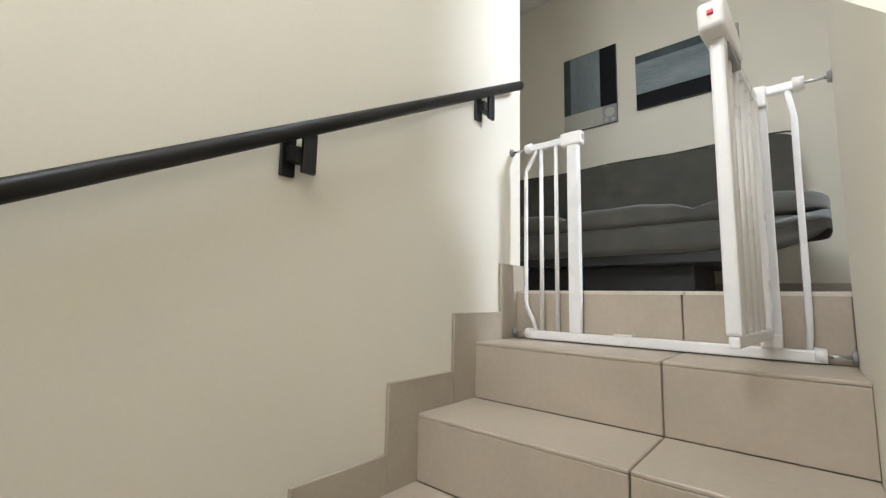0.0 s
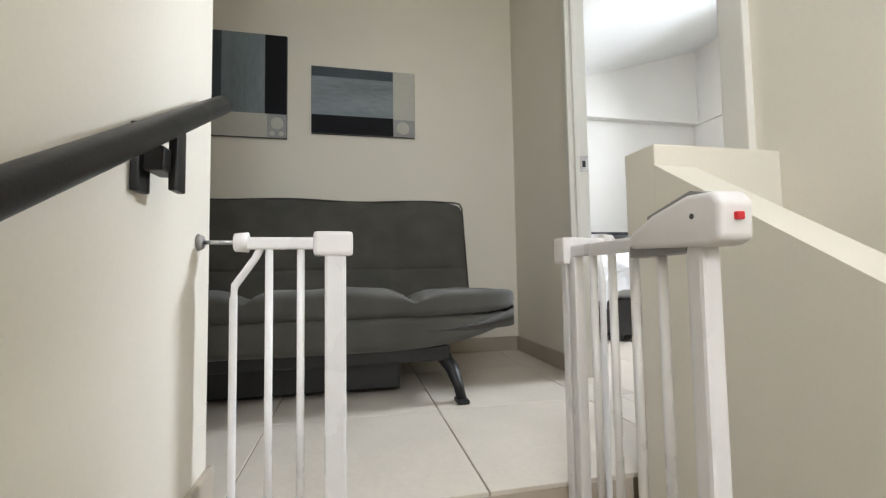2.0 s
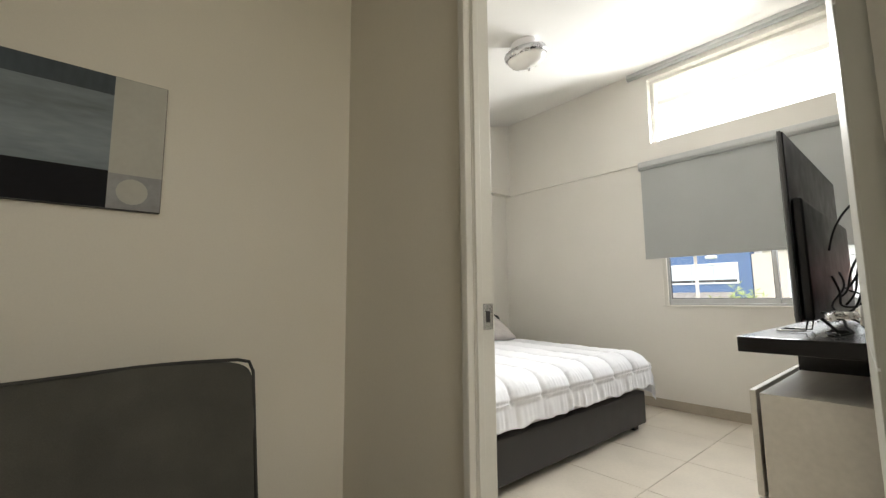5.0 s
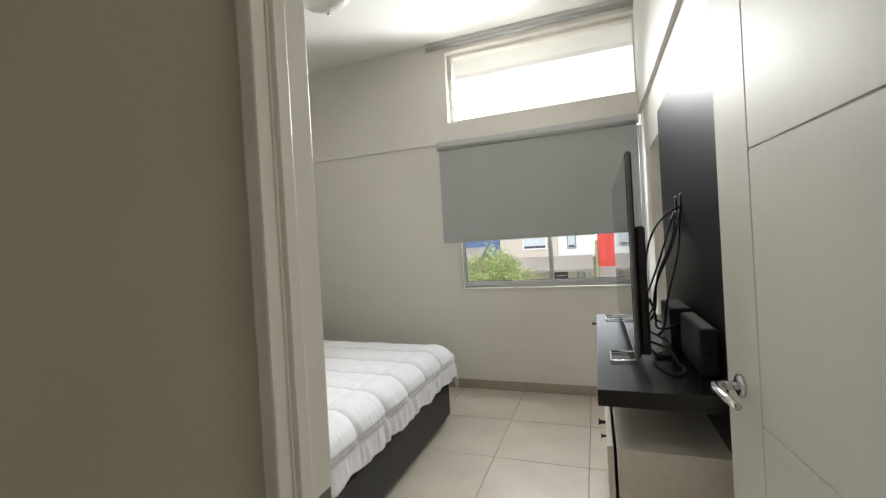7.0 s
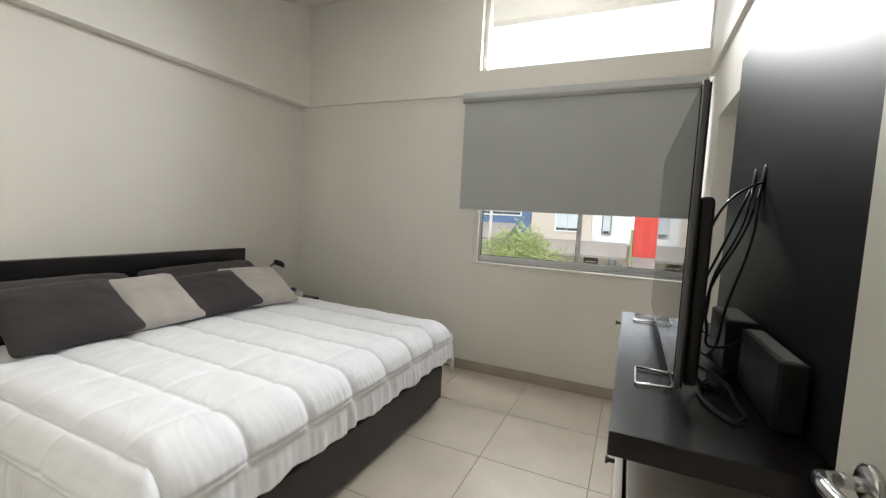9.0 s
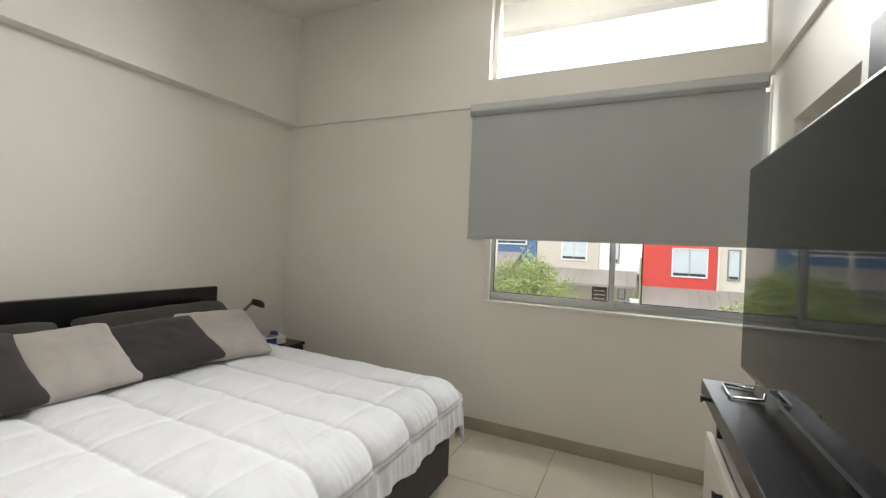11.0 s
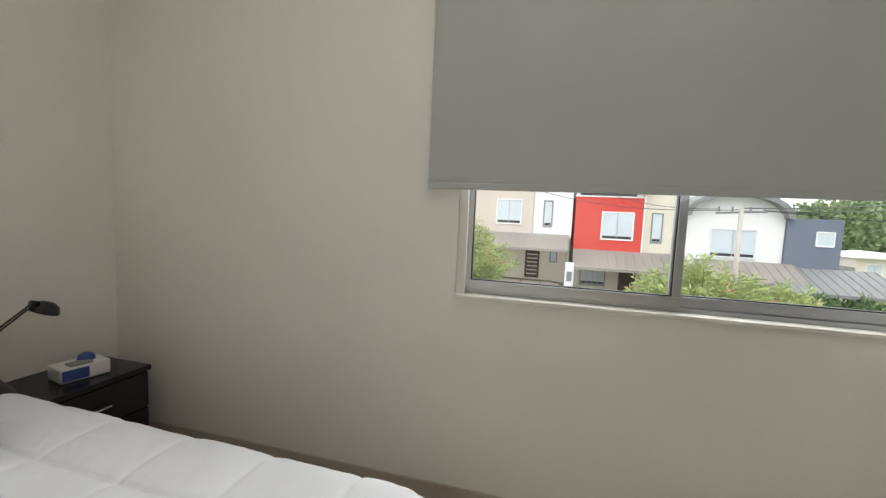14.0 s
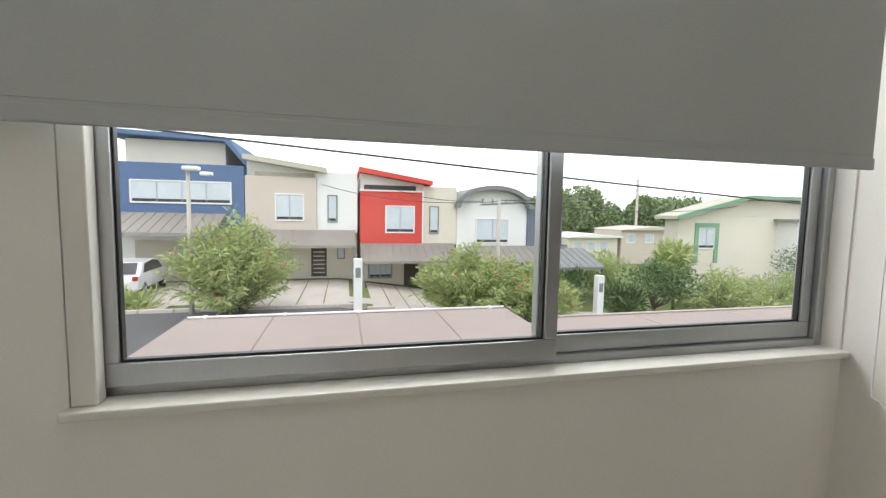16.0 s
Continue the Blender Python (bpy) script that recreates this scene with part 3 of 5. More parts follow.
for y0, y1, z in ((-0.606, SL, 0.550), (0.196, SR, 0.550), (-0.606, SL + 0.012, -0.158), (0.196, SR, -0.158)):
    s = -1 if y1 < y0 else 1
    c = part("wall_clamp", tube([(GX, y0, z), (GX, y1 - s * 0.008, z)], 0.0042, 10), STEEL, gate, "steel screw clamp", True)
    part("clamp_pad", tube([(GX, y1 - s * 0.010, z), (GX, y1 - s * 0.001, z)], [0.013, 0.017], 16), GREYPL, c, smooth=True)
    part("adjuster", tube([(GX, y0 - s * 0.012, z), (GX, y0 + s * 0.012, z)], [0.020, 0.018], 16), PLASTIC, c, smooth=True)
# swing leaf, turned towards the lower steps
leaf = part("swing_leaf", box(0.0, 0.40, -0.010, 0.010, 0.515, 0.540, 0.005), WHITE, gate, "white swinging gate leaf", at=pose(GX + 0.020, 0.098, 0, 0, 0, -4.5))
part("bottom_rail", box(0.0, 0.408, -0.010, 0.010, -0.122, -0.098, 0.005), WHITE, leaf)
part("hinge_post", box(0.0, 0.030, -0.012, 0.012, -0.098, 0.515, 0.005), WHITE, leaf)
part("end_post", box(0.376, 0.408, -0.014, 0.014, -0.098, 0.515, 0.006), WHITE, leaf)
for k in range(4):
    x = 0.092 + 0.072 * k
    part("rod", tube([(x, 0, -0.098), (x, 0, 0.516)], 0.0075, 12), WHITE, leaf, smooth=True)
head = [(0.26, 0.518), (0.432, 0.512), (0.450, 0.520), (0.452, 0.566), (0.440, 0.580), (0.395, 0.583), (0.32, 0.566), (0.26, 0.541)]
hb = prism(head, "y", -0.024, 0.024)
bmesh.ops.bevel(hb, geom=hb.edges[:], offset=0.008, segments=3, profile=0.6, affect="EDGES")
part("latch_head", hb, PLASTIC, leaf, "white plastic latch head with a red button", True)
hb = prism([(0.295, 0.556), (0.39, 0.581), (0.415, 0.583), (0.39, 0.590), (0.295, 0.567)], "y", -0.013, 0.013)
part("slide_button", hb, GREYPL, leaf)
hb = prism([(0.25, 0.504), (0.38, 0.507), (0.38, 0.522), (0.25, 0.524)], "y", -0.016, 0.016)
part("grip", hb, GREYPL, leaf)
part("red_button", box(0.4500, 0.4565, -0.005, 0.006, 0.543, 0.553, 0.002), RED, leaf)
part("screw_hole", tube([(0.405, -0.0245, 0.553), (0.405, -0.0235, 0.553)], 0.004, 10), H_DARK, leaf)
part("hinge_bracket", box(GX - 0.020, GX + 0.028, 0.070, 0.128, 0.500, 0.560, 0.006), PLASTIC, gate, "white plastic hinge bracket")
part("hinge_bracket", box(GX - 0.016, GX + 0.028, 0.080, 0.126, -0.146, -0.110, 0.005), PLASTIC, gate)

# ---- sofa ----
sofa = thing("sofa_bed", "grey velvet fold-down sofa bed against the wall", "sofa")
Y0, Y1 = -1.62, 0.195
def seat_shape(co, q):
    d = min(abs(co.y - (s - (Y0 + Y1) / 2)) for s in (-0.176, -0.775, -1.30))
    if q.z > 0:
        co.z -= (0.030 * math.exp(-(d / 0.06) ** 2) + 0.024 * math.exp(-(d / 0.012) ** 2)) * q.z
        for s in (-0.176, -0.775, -1.30):
            co.z -= 0.040 * math.exp(-((co.y - s + (Y0 + Y1) / 2) / 0.06) ** 2 - ((co.x + 0.02) / 0.05) ** 2) * q.z
        co.z += 0.010 * math.sin(co.x * 9 + co.y * 3) * q.z
        co.z += 0.012 * noise.noise(Vector((co.x * 5, co.y * 5, 1.0))) * q.z
        co.z += 0.005 * noise.noise(Vector((co.x * 16, co.y * 11, 3.0))) * q.z
    lift = max(0, (abs(co.y) - 0.62)) ** 2 * 0.22
    co.z += lift * 0.6
    co.z += 0.028 * q.x
    return co
def base_shape(co, q):
    over = max(0, abs(co.y) - 0.45)
    if q.z < 0:
        co.z += 0.30 * over ** 2
    return co
cy = (Y0 + Y1) / 2
part("base_cushion", padded(0.308, 0.985, 0.078, 5, 28, base_shape), SOFA, sofa, smooth=True, at=pose(2.585, cy + 0.008, 0.262))
part("seat_cushion", padded(0.315, 0.982, 0.062, 5, 84, seat_shape), SOFA, sofa, "tufted grey velvet seat", True, at=pose(2.585, cy + 0.01, 0.345))
def back_shape(co, q):
    d = min(abs(co.y - (s - cy)) for s in (-0.176, -0.775, -1.30))
    if q.x > 0:
        co.x -= (0.010 * math.exp(-(d / 0.05) ** 2) + 0.009 * math.exp(-(d / 0.008) ** 2)) * q.x
        co.x -= (0.006 * math.exp(-((co.z + 0.10) / 0.03) ** 2) + 0.007 * math.exp(-((co.z + 0.10) / 0.006) ** 2)) * q.x
        co.x += 0.004 * noise.noise(Vector((co.z * 14, co.y * 9, 2.0)))
        co.x += 0.010 * noise.noise(Vector((co.z * 4, co.y * 4, 5.0)))
    co.z += (0.006 * math.cos(co.y * 9.0) - 0.002) * max(0, q.z)
    return co
part("backrest", padded(0.060, (Y1 - Y0) / 2, 0.275, 16, 90, back_shape), SOFA, sofa, "grey velvet backrest with seams", True, at=pose(2.225, cy, 0.590, 0, -14, 0))
m = pose(2.225, cy, 0.590, 0, -14, 0)
half_w = (Y1 - Y0) / 2
pts = [m @ Vector((0.054, half_w - 0.004, -0.26)), m @ Vector((0.056, half_w - 0.002, 0.235)), m @ Vector((0.056, half_w - 0.012, 0.262))]
pts += [m @ Vector((0.054, half_w - 0.04 - (2 * half_w - 0.08) * i / 30, 0.272 + 0.006 * math.cos((half_w - 0.04 - (2 * half_w - 0.08) * i / 30) * 9) - 0.002)) for i in range(31)]
part("piping", tube(pts, 0.0045, 8), SOFAD, sofa, "dark piped edge", True)
part("underframe", box(2.20, 2.83, Y0 + 0.22, Y1 - 0.22, 0.145, 0.20, 0.006), BLKPL, sofa, "black steel underframe")
part("lid_box", box(2.10, 2.70, Y0 + 0.40, Y1 - 0.40, 0.018, 0.15, 0.01), BLKPL, sofa)
for y, s in ((Y1 - 0.27, 1), (Y0 + 0.27, -1)):
    for x, f in ((2.74, 1), (2.22, -1)):
        lb = tube([(x, y, 0.165), (x + f * 0.05, y + s * 0.03, 0.155), (x + f * 0.10, y + s * 0.055, 0.115), (x + f * 0.135, y + s * 0.07, 0.055), (x + f * 0.150, y + s * 0.078, 0.012)], [0.034, 0.033, 0.028, 0.021, 0.020], 12, squash=0.8)
        lg = part("leg", lb, RAILBLK, sofa, "curved black plastic leg", True)
        part("foot", box(x + f * 0.150 - 0.035, x + f * 0.150 + 0.035, y + s * 0.078 - 0.022, y + s * 0.078 + 0.022, 0.0, 0.016, 0.005), BLKPL, lg)

# ---- bed ----
bed = thing("bed", "king-size bed with a black upholstered base and headboard", "bed")
BX0, BX1, BYN, BYF = 0.0, 1.935, 1.275, 3.212
part("base", box(BX0, BX1, BYN, BYF, 0.045, 0.285, 0.012, 3), LEATHER, bed, "black leatherette bed base")
for x in (0.15, 1.86):
    for y in (BYN + 0.09, BYF - 0.09):
        part("leg", box(x - 0.035, x + 0.035, y - 0.035, y + 0.035, 0.0, 0.046, 0.004), BLKPL, bed)
part("mattress", box(BX0 + 0.01, BX1 - 0.03, BYN + 0.01, BYF - 0.02, 0.286, 0.550, 0.05, 4), LINEN, bed, "white sheeted mattress", True)
part("headboard", box(LX + 0.003, -0.004, BYN - 0.03, 3.222, 0.05, 0.935, 0.006), BLACK, bed, "black wooden headboard")


def fold(s, edge, r):
    """Along and down for a cloth that runs flat to edge and bends over it with radius r."""
    if s < edge:
        return s, 0.0
    a = (s - edge) / r
    if a < math.pi / 2 * 0.94:
        return edge + r * math.sin(a), r * (1 - math.cos(a))
    a0 = math.pi / 2 * 0.94
    rest = s - edge - r * a0
    return edge + r * math.sin(a0) + rest * math.cos(a0), r * (1 - math.cos(a0)) + rest * math.sin(a0)


duvet = thing("duvet", "white quilted duvet spread over the bed", "duvet")
g = bmesh.new()
NX, NY = 290, 400
CY, HW = (BYN + BYF) / 2, (BYF - BYN) / 2
rows, rims = [], []
for i in range(NX + 1):
    line, mark = [], []
    sx = 0.46 + (2.170 - 0.46) * i / NX
    for j in range(NY + 1):
        sy = -HW - 0.295 + (2 * HW + 0.59) * j / NY
        hem = (0.006 * math.sin(sy * 17) + 0.005 * math.sin(sy * 31 + 1)) * max(0, min(1, (sx - 1.93) / 0.1))
        x, dx = fold(sx + hem, 1.835, 0.14)
        ya, dy = fold(abs(sy), HW - 0.10, 0.14)
        y = math.copysign(ya, sy)
        drop = max(dx, dy) + 0.25 * min(dx, dy)
        # deep channels from head to foot, shallow stitching across, a gathered border
        qa, qb = (sx - 1.25) / 0.27, (sy + CY - 2.68) / 0.277
        ea, eb = abs(qa - round(qa)) * 0.27, abs(qb - round(qb)) * 0.277
        rim = max(0.0, drop - 0.118)
        calm = 1 - min(1, rim * 30)
        bulge = 1 + 1.1 * min(1, drop / 0.07)
        puff = (0.015 * bulge * (1 - math.exp(-eb / 0.032)) - 0.006 * math.exp(-eb / 0.006) - 0.0055 * math.exp(-ea / 0.007) - 0.004 * math.exp(-ea / 0.03)) * calm
        puff += 0.0035 * noise.noise(Vector((sx * 46, sy * 12, 4))) * math.exp(-eb / 0.04) * calm
        puff += 0.0045 * noise.noise(Vector((sx * 9, sy * 48, 8))) * min(1, drop * 9) * calm
        puff -= 0.009 * math.exp(-((drop - 0.122) / 0.006) ** 2)
        wr = 0.006 * noise.noise(Vector((sx * 4, sy * 4, 3))) + 0.003 * noise.noise(Vector((sx * 13 + sy * 6, sy * 8, 6)))
        crease = noise.noise(Vector((sx * 7 + sy * 10, sy * 5 - sx * 3, 11)))
        wr += 0.0022 * math.exp(-(crease / 0.055) ** 2) * max(0, noise.noise(Vector((sx * 2, sy * 2, 15))) + 0.1)
        ruffle = min(1, rim * 14)
        mark.append(drop > 0.126)
        fr = 0.0035 * math.sin(sy * 60 + 5 * math.sin(sy * 7)) + 0.007 * noise.noise(Vector((sy * 34, rim * 3, 2)))
        fr2 = 0.0035 * math.sin(sx * 60 + 5 * math.sin(sx * 7)) + 0.007 * noise.noise(Vector((sx * 34, rim * 3, 5)))
        out = (fr + 0.006) * ruffle if dx >= dy else 0
        outy = (fr2 + 0.006) * ruffle * math.copysign(1, sy) if dy > dx else 0
        flat = 1 - min(1, drop / 0.14)
        z = 0.596 + (puff + wr) * (0.25 + 0.75 * flat) - drop + 0.010 * math.sin(sy * 1.6 + sx * 2) * flat
        nx = puff * (1 - flat) if dx >= dy else 0
        ny = puff * (1 - flat) * math.copysign(1, sy) if dy > dx else 0
        line.append(g.verts.new((x + out + nx + wr * (1 - flat), CY + y + outy + ny, z)))
    rows.append(line)
    rims.append(mark)
for i in range(NX):
    for j in range(NY):
        f = g.faces.new((rows[i][j], rows[i + 1][j], rows[i + 1][j + 1], rows[i][j + 1]))
        f.material_index = 1 if rims[i][j] and rims[i + 1][j + 1] else 0
ruffle_bm = g.copy()
bmesh.ops.delete(g, geom=[f for f in g.faces if f.material_index], context="FACES")
bmesh.ops.delete(ruffle_bm, geom=[f for f in ruffle_bm.faces if not f.material_index], context="FACES")
for b, name in ((g, "cover"), (ruffle_bm, "ruffle")):
    for f in b.faces:
        f.material_index = 0
    if name == "ruffle":
        rim_edges = [e for e in b.edges if len(e.link_faces) == 1 and max(v.co.z for v in e.verts) < 0.40]
        turned = bmesh.ops.extrude_edge_only(b, edges=rim_edges)["geom"]
        for v in turned:
            if isinstance(v, bmesh.types.BMVert):
                v.co += Vector((-0.010 if v.co.x > 1.9 else 0, math.copysign(0.010, CY - v.co.y) if abs(v.co.y - CY) > HW else 0, 0.012))
    part(name, b, COTTON, duvet, "quilted white cotton" if name == "cover" else "gathered white edge", True)


def pillow_mesh(w, h, t, seed):
    def shape(co, q):
        u, v = q.x, q.y
        k = (max(0, 1 - abs(u) ** 3.2) * max(0, 1 - abs(v) ** 3.2)) ** 0.55
        co.z = math.copysign(1, q.z) * t * (0.045 + 0.955 * k) * abs(q.z)
        pinch = 1 - 0.09 * ((1 - abs(u) ** 2) * abs(v) ** 6 + (1 - abs(v) ** 2) * abs(u) ** 6)
        co.x *= pinch
        co.y *= pinch
        co.z += 0.012 * noise.noise(Vector((u * 2.2, v * 2.2, seed))) * k + 0.004 * noise.noise(Vector((u * 6, v * 6, seed + 4)))
        co.z += 0.006 * math.exp(-(noise.noise(Vector((u * 3 + v * 2, v * 4, seed + 8))) / 0.07) ** 2) * k * q.z
        return co
    return padded(w / 2, h / 2, t, 14, 22, shape)


def cushion(name, material, y, x, z, w, h, t, lean, twist, tilt, label, seed, group):
    c = thing(name, label, "cushion" if name == "cushion" else "pillow", group, at=pose(x - 0.03, y, z) @ pose(0, 0, 0, 0, 0, twist) @ pose(0, 0, 0, 0, lean, 0) @ pose(0, 0, 0, 0, 0, 90 + tilt))
    part("cover", pillow_mesh(w, h, t, seed), material, c, "", True)
    pts = []
    for k in range(49):
        a = 2 * math.pi * k / 48
        u, v = math.copysign(min(1, abs(math.cos(a)) ** 0.28), math.cos(a)), math.copysign(min(1, abs(math.sin(a)) ** 0.28), math.sin(a))
        pinch = 1 - 0.09 * ((1 - u * u) * abs(v) ** 6 + (1 - v * v) * abs(u) ** 6)
        pts.append((u * w / 2 * pinch * 0.965, v * h / 2 * pinch * 0.965, 0))
    part("seam", tube(pts, 0.003, 6), material, c, smooth=True)
    return c


cushion("pillow", CASE, 1.79, 0.300, 0.695, 0.92, 0.50, 0.085, 30, 0, 0, "dark grey bed pillow leaning on the headboard", 1, "dark bed pillows")
cushion("pillow", CASE, 2.74, 0.320, 0.700, 0.92, 0.52, 0.085, 30, -2, 2, "dark grey bed pillow leaning on the headboard", 2, "dark bed pillows")
cushion("cushion", CUSHD, 1.68, 0.655, 0.745, 0.52, 0.46, 0.068, 27, -9, 6, "dark grey velvet cushion on the bed", 3, "dark velvet cushions")
cushion("cushion", CUSHL, 2.055, 0.650, 0.742, 0.44, 0.45, 0.062, 27, -11, 6, "light grey velvet cushion on the bed", 4, "light velvet cushions")
cushion("cushion", CUSHD, 2.415, 0.675, 0.738, 0.53, 0.41, 0.062, 26, -12, 8, "dark grey velvet cushion on the bed", 5, "dark velvet cushions")
cushion("cushion", CUSHL, 2.785, 0.675, 0.738, 0.43, 0.45, 0.062, 26, -12, -3, "light grey velvet cushion on the bed", 6, "light velvet cushions")

# ---- nightstand with lamp and clock radio ----
ns = thing("nightstand", "small black wooden nightstand beside the bed", "nightstand")
part("body", box(LX + 0.004, 0.290, 3.29, 3.815, 0.05, 0.425, 0.004), BLACK, ns)
part("top", box(LX + 0.004, 0.306, 3.275, 3.826, 0.425, 0.450, 0.004), BLACK, ns)
for z0, z1 in ((0.06, 0.235), (0.242, 0.418)):
    d = part("drawer", box(0.289, 0.304, 3.296, 3.810, z0, z1, 0.003), BLACK, ns)
    part("handle", tube([(0.303, 3.49, (z0 + z1) / 2), (0.322, 3.492, (z0 + z1) / 2), (0.326, 3.50, (z0 + z1) / 2), (0.326, 3.61, (z0 + z1) / 2), (0.322, 3.618, (z0 + z1) / 2), (0.303, 3.62, (z0 + z1) / 2)], 0.0045, 10), STEEL, d, "slim steel bar handle", True)
for y in (3.32, 3.78):
    for x in (0.03, 0.26):
        part("leg", box(x - 0.018, x + 0.018, y - 0.018, y + 0.018, 0.0, 0.051), BLACK, ns)
dl = thing("desk_lamp", "small black jointed desk lamp on the nightstand", "desk lamp")
part("base", lathe([(0.055, 0.450), (0.055, 0.460), (0.045, 0.468), (0.010, 0.472)], 28, (0.10, 3.335, 0)), BLKPL, dl, smooth=True)
for dx in (-0.010, 0.010):
    part("stem", tube([(0.10 + dx, 3.332, 0.468), (0.10 + dx, 3.326, 0.725)], 0.004, 8), BLKPL, dl, smooth=True)
    part("arm", tube([(0.10 + dx, 3.322, 0.710), (0.10 + dx, 3.470, 0.815)], 0.004, 8), BLKPL, dl, smooth=True)
part("joint", tube([(0.083, 3.325, 0.715), (0.117, 3.325, 0.715)], 0.012, 12), BLKPL, dl, smooth=True)
part("joint", tube([(0.083, 3.468, 0.813), (0.117, 3.468, 0.813)], 0.012, 12), BLKPL, dl, smooth=True)
sh = part("shade", lathe([(0.052, -0.032), (0.054, -0.026), (0.044, 0.0), (0.024, 0.014), (0.006, 0.017)], 24), BLKPL, dl, "black oval shade", True, at=pose(0.10, 3.515, 0.795, -18, 12, 0))
cr = thing("clock_radio", "white clock radio with blue panels on the nightstand", "clock radio", at=pose(0.155, 3.60, 0.450, 0, 0, -12))
part("body", box(-0.062, 0.062, -0.095, 0.095, 0.004, 0.070, 0.008, 3), PLASTIC, cr)
part("speaker_panel", box(0.0615, 0.0645, -0.088, 0.010, 0.012, 0.060, 0.004), BLUEPL, cr, "blue front panel")
part("dial", lathe([(0.034, 0.069), (0.034, 0.080), (0.028, 0.094), (0.012, 0.102), (0.003, 0.103)], 20, (-0.012, 0.030, 0)), BLUEPL, cr, "blue round knob", True)
part("control_strip", box(0.0, 0.055, -0.055, 0.030, 0.069, 0.078, 0.003), GREYPL, cr)
part("foot", box(-0.05, 0.05, -0.08, 0.08, 0.0, 0.005), GREYPL, cr)

# ---- television wall ----
pn = thing("wall_panel", "tall glossy black television wall panel", "wall panel")
part("board", box(3.406, 3.446, 1.452, 2.722, 0.02, 2.005, 0.003), PANEL, pn)
for y in (2.205, 2.315):
    part("grommet", tube([(3.4065, y, 1.475), (3.402, y, 1.475)], [0.024, 0.021], 20, squash=1.6), BLKPL, pn, "black oval cable grommet", True)
ts = thing("tv_stand", "television stand with a black top and pale drawers", "tv stand")
part("top", box(3.040, 3.405, 1.497, 2.786, 0.845, 0.895, 0.003), BLACK, ts, "black wooden top")
part("niche_back", box(3.385, 3.405, 1.52, 2.765, 0.70, 0.845), BLACK, ts)
for y in (2.13, 2.742):
    part("upright", box(3.085, 3.385, y, y + 0.022, 0.715, 0.845, 0.002), BLACK, ts)
part("cabinet", box(3.085, 3.400, 1.515, 2.770, 0.06, 0.715, 0.003), LAMIN, ts, "pale grey wood cabinet")
for y0, y1 in ((1.512, 2.138), (2.146, 2.772)):
    for z0, z1 in ((0.065, 0.385), (0.393, 0.722)):
        d = part("drawer_front", box(3.058, 3.076, y0, y1, z0, z1, 0.002), LAMIN, ts)
        part("knob", tube([(3.059, (y0 + y1) / 2, z1 - 0.06), (3.045, (y0 + y1) / 2, z1 - 0.06), (3.034, (y0 + y1) / 2, z1 - 0.06)], [0.006, 0.006, 0.012], 12), BLKPL, d, smooth=True)
stb = part("set_top_box", box(3.12, 3.34, 2.20, 2.52, 0.718, 0.765, 0.004), GREYPL, ts, "grey set-top box in the niche")
part("plinth", box(3.12, 3.39, 1.53, 2.755, 0.0, 0.061), BLACK, ts)
part("side_knob", tube([(3.041, 2.62, 0.872), (3.026, 2.62, 0.872), (3.018, 2.62, 0.872)], [0.006, 0.006, 0.012], 12), BLKPL, ts, smooth=True)

tv = thing("television", "flat-screen television, switched off, on the black stand", "television")
TY0, TY1, TZ0, TZ1 = 1.693, 2.862, 0.935, 1.623
part("bezel", box(3.164, 3.177, TY0, TY1, TZ0, TZ1, 0.003), BEZEL, tv, "thin grey metal bezel")
part("screen", box(3.1620, 3.1645, TY0 + 0.008, TY1 - 0.008, TZ0 + 0.016, TZ1 - 0.008), SCREEN, tv, "dark reflective screen")
part("back_cover", box(3.177, 3.182, TY0 + 0.004, TY1 - 0.004, TZ0 + 0.004, TZ1 - 0.004, 0.003), BLKPL, tv, "black plastic back")
part("electronics_box", box(3.182, 3.214, TY0 + 0.02, TY1 - 0.02, TZ0 + 0.006, TZ0 + 0.44, 0.014, 3), BLKPL, tv)
for y in (1.86, 2.66):
    f = tube([(3.180, y - 0.05, TZ0 + 0.004), (3.172, y - 0.06, 0.902), (3.095, y - 0.07, 0.9005), (3.090, y - 0.06, 0.9005), (3.090, y + 0.06, 0.9005), (3.095, y + 0.07, 0.9005), (3.172, y + 0.06, 0.902), (3.180, y + 0.05, TZ0 + 0.004)], 0.0038, 8)
    part("foot", f, CHROME, tv, "chrome wire foot", True)
    part("foot", tube([(3.21, y, TZ0 + 0.01), (3.25, y, 0.9), (3.29, y, 0.9)], 0.006, 8), BLKPL, tv, smooth=True)

for y0, y1, z1, x0 in ((1.665, 1.981, 1.042, 3.343), (2.03, 2.270, 1.049, 3.316)):
    bx = thing("media_box", "black electronics box on the television stand", "media box", "media boxes")
    part("case", box(x0, 3.395, y0, y1, 0.899, z1, 0.006), BLKPL, bx)
    part("lid", box(x0 + 0.01, 3.385, y0 + 0.012, y1 - 0.012, z1, z1 + 0.003, 0.001), GREYPL, bx)
    part("socket", box(x0 + 0.02, x0 + 0.03, y0 - 0.0015, y0 + 0.001, z1 - 0.075, z1 - 0.065), BLACK, bx)
    part("foot", box(x0 + 0.01, 3.38, y0 + 0.01, y1 - 0.01, 0.895, 0.900), BLKPL, bx)


def bend(a, b, sag, out, n=18, wob=0.0):
    a, b = Vector(a), Vector(b)
    pts = []
    for i in range(n + 1):
        t = i / n
        p = a.lerp(b, t)
        k = 4 * t * (1 - t)
        pts.append(p + Vector((-out * k + wob * math.sin(t * 9), wob * math.cos(t * 7) * k, -sag * k)))
    return pts


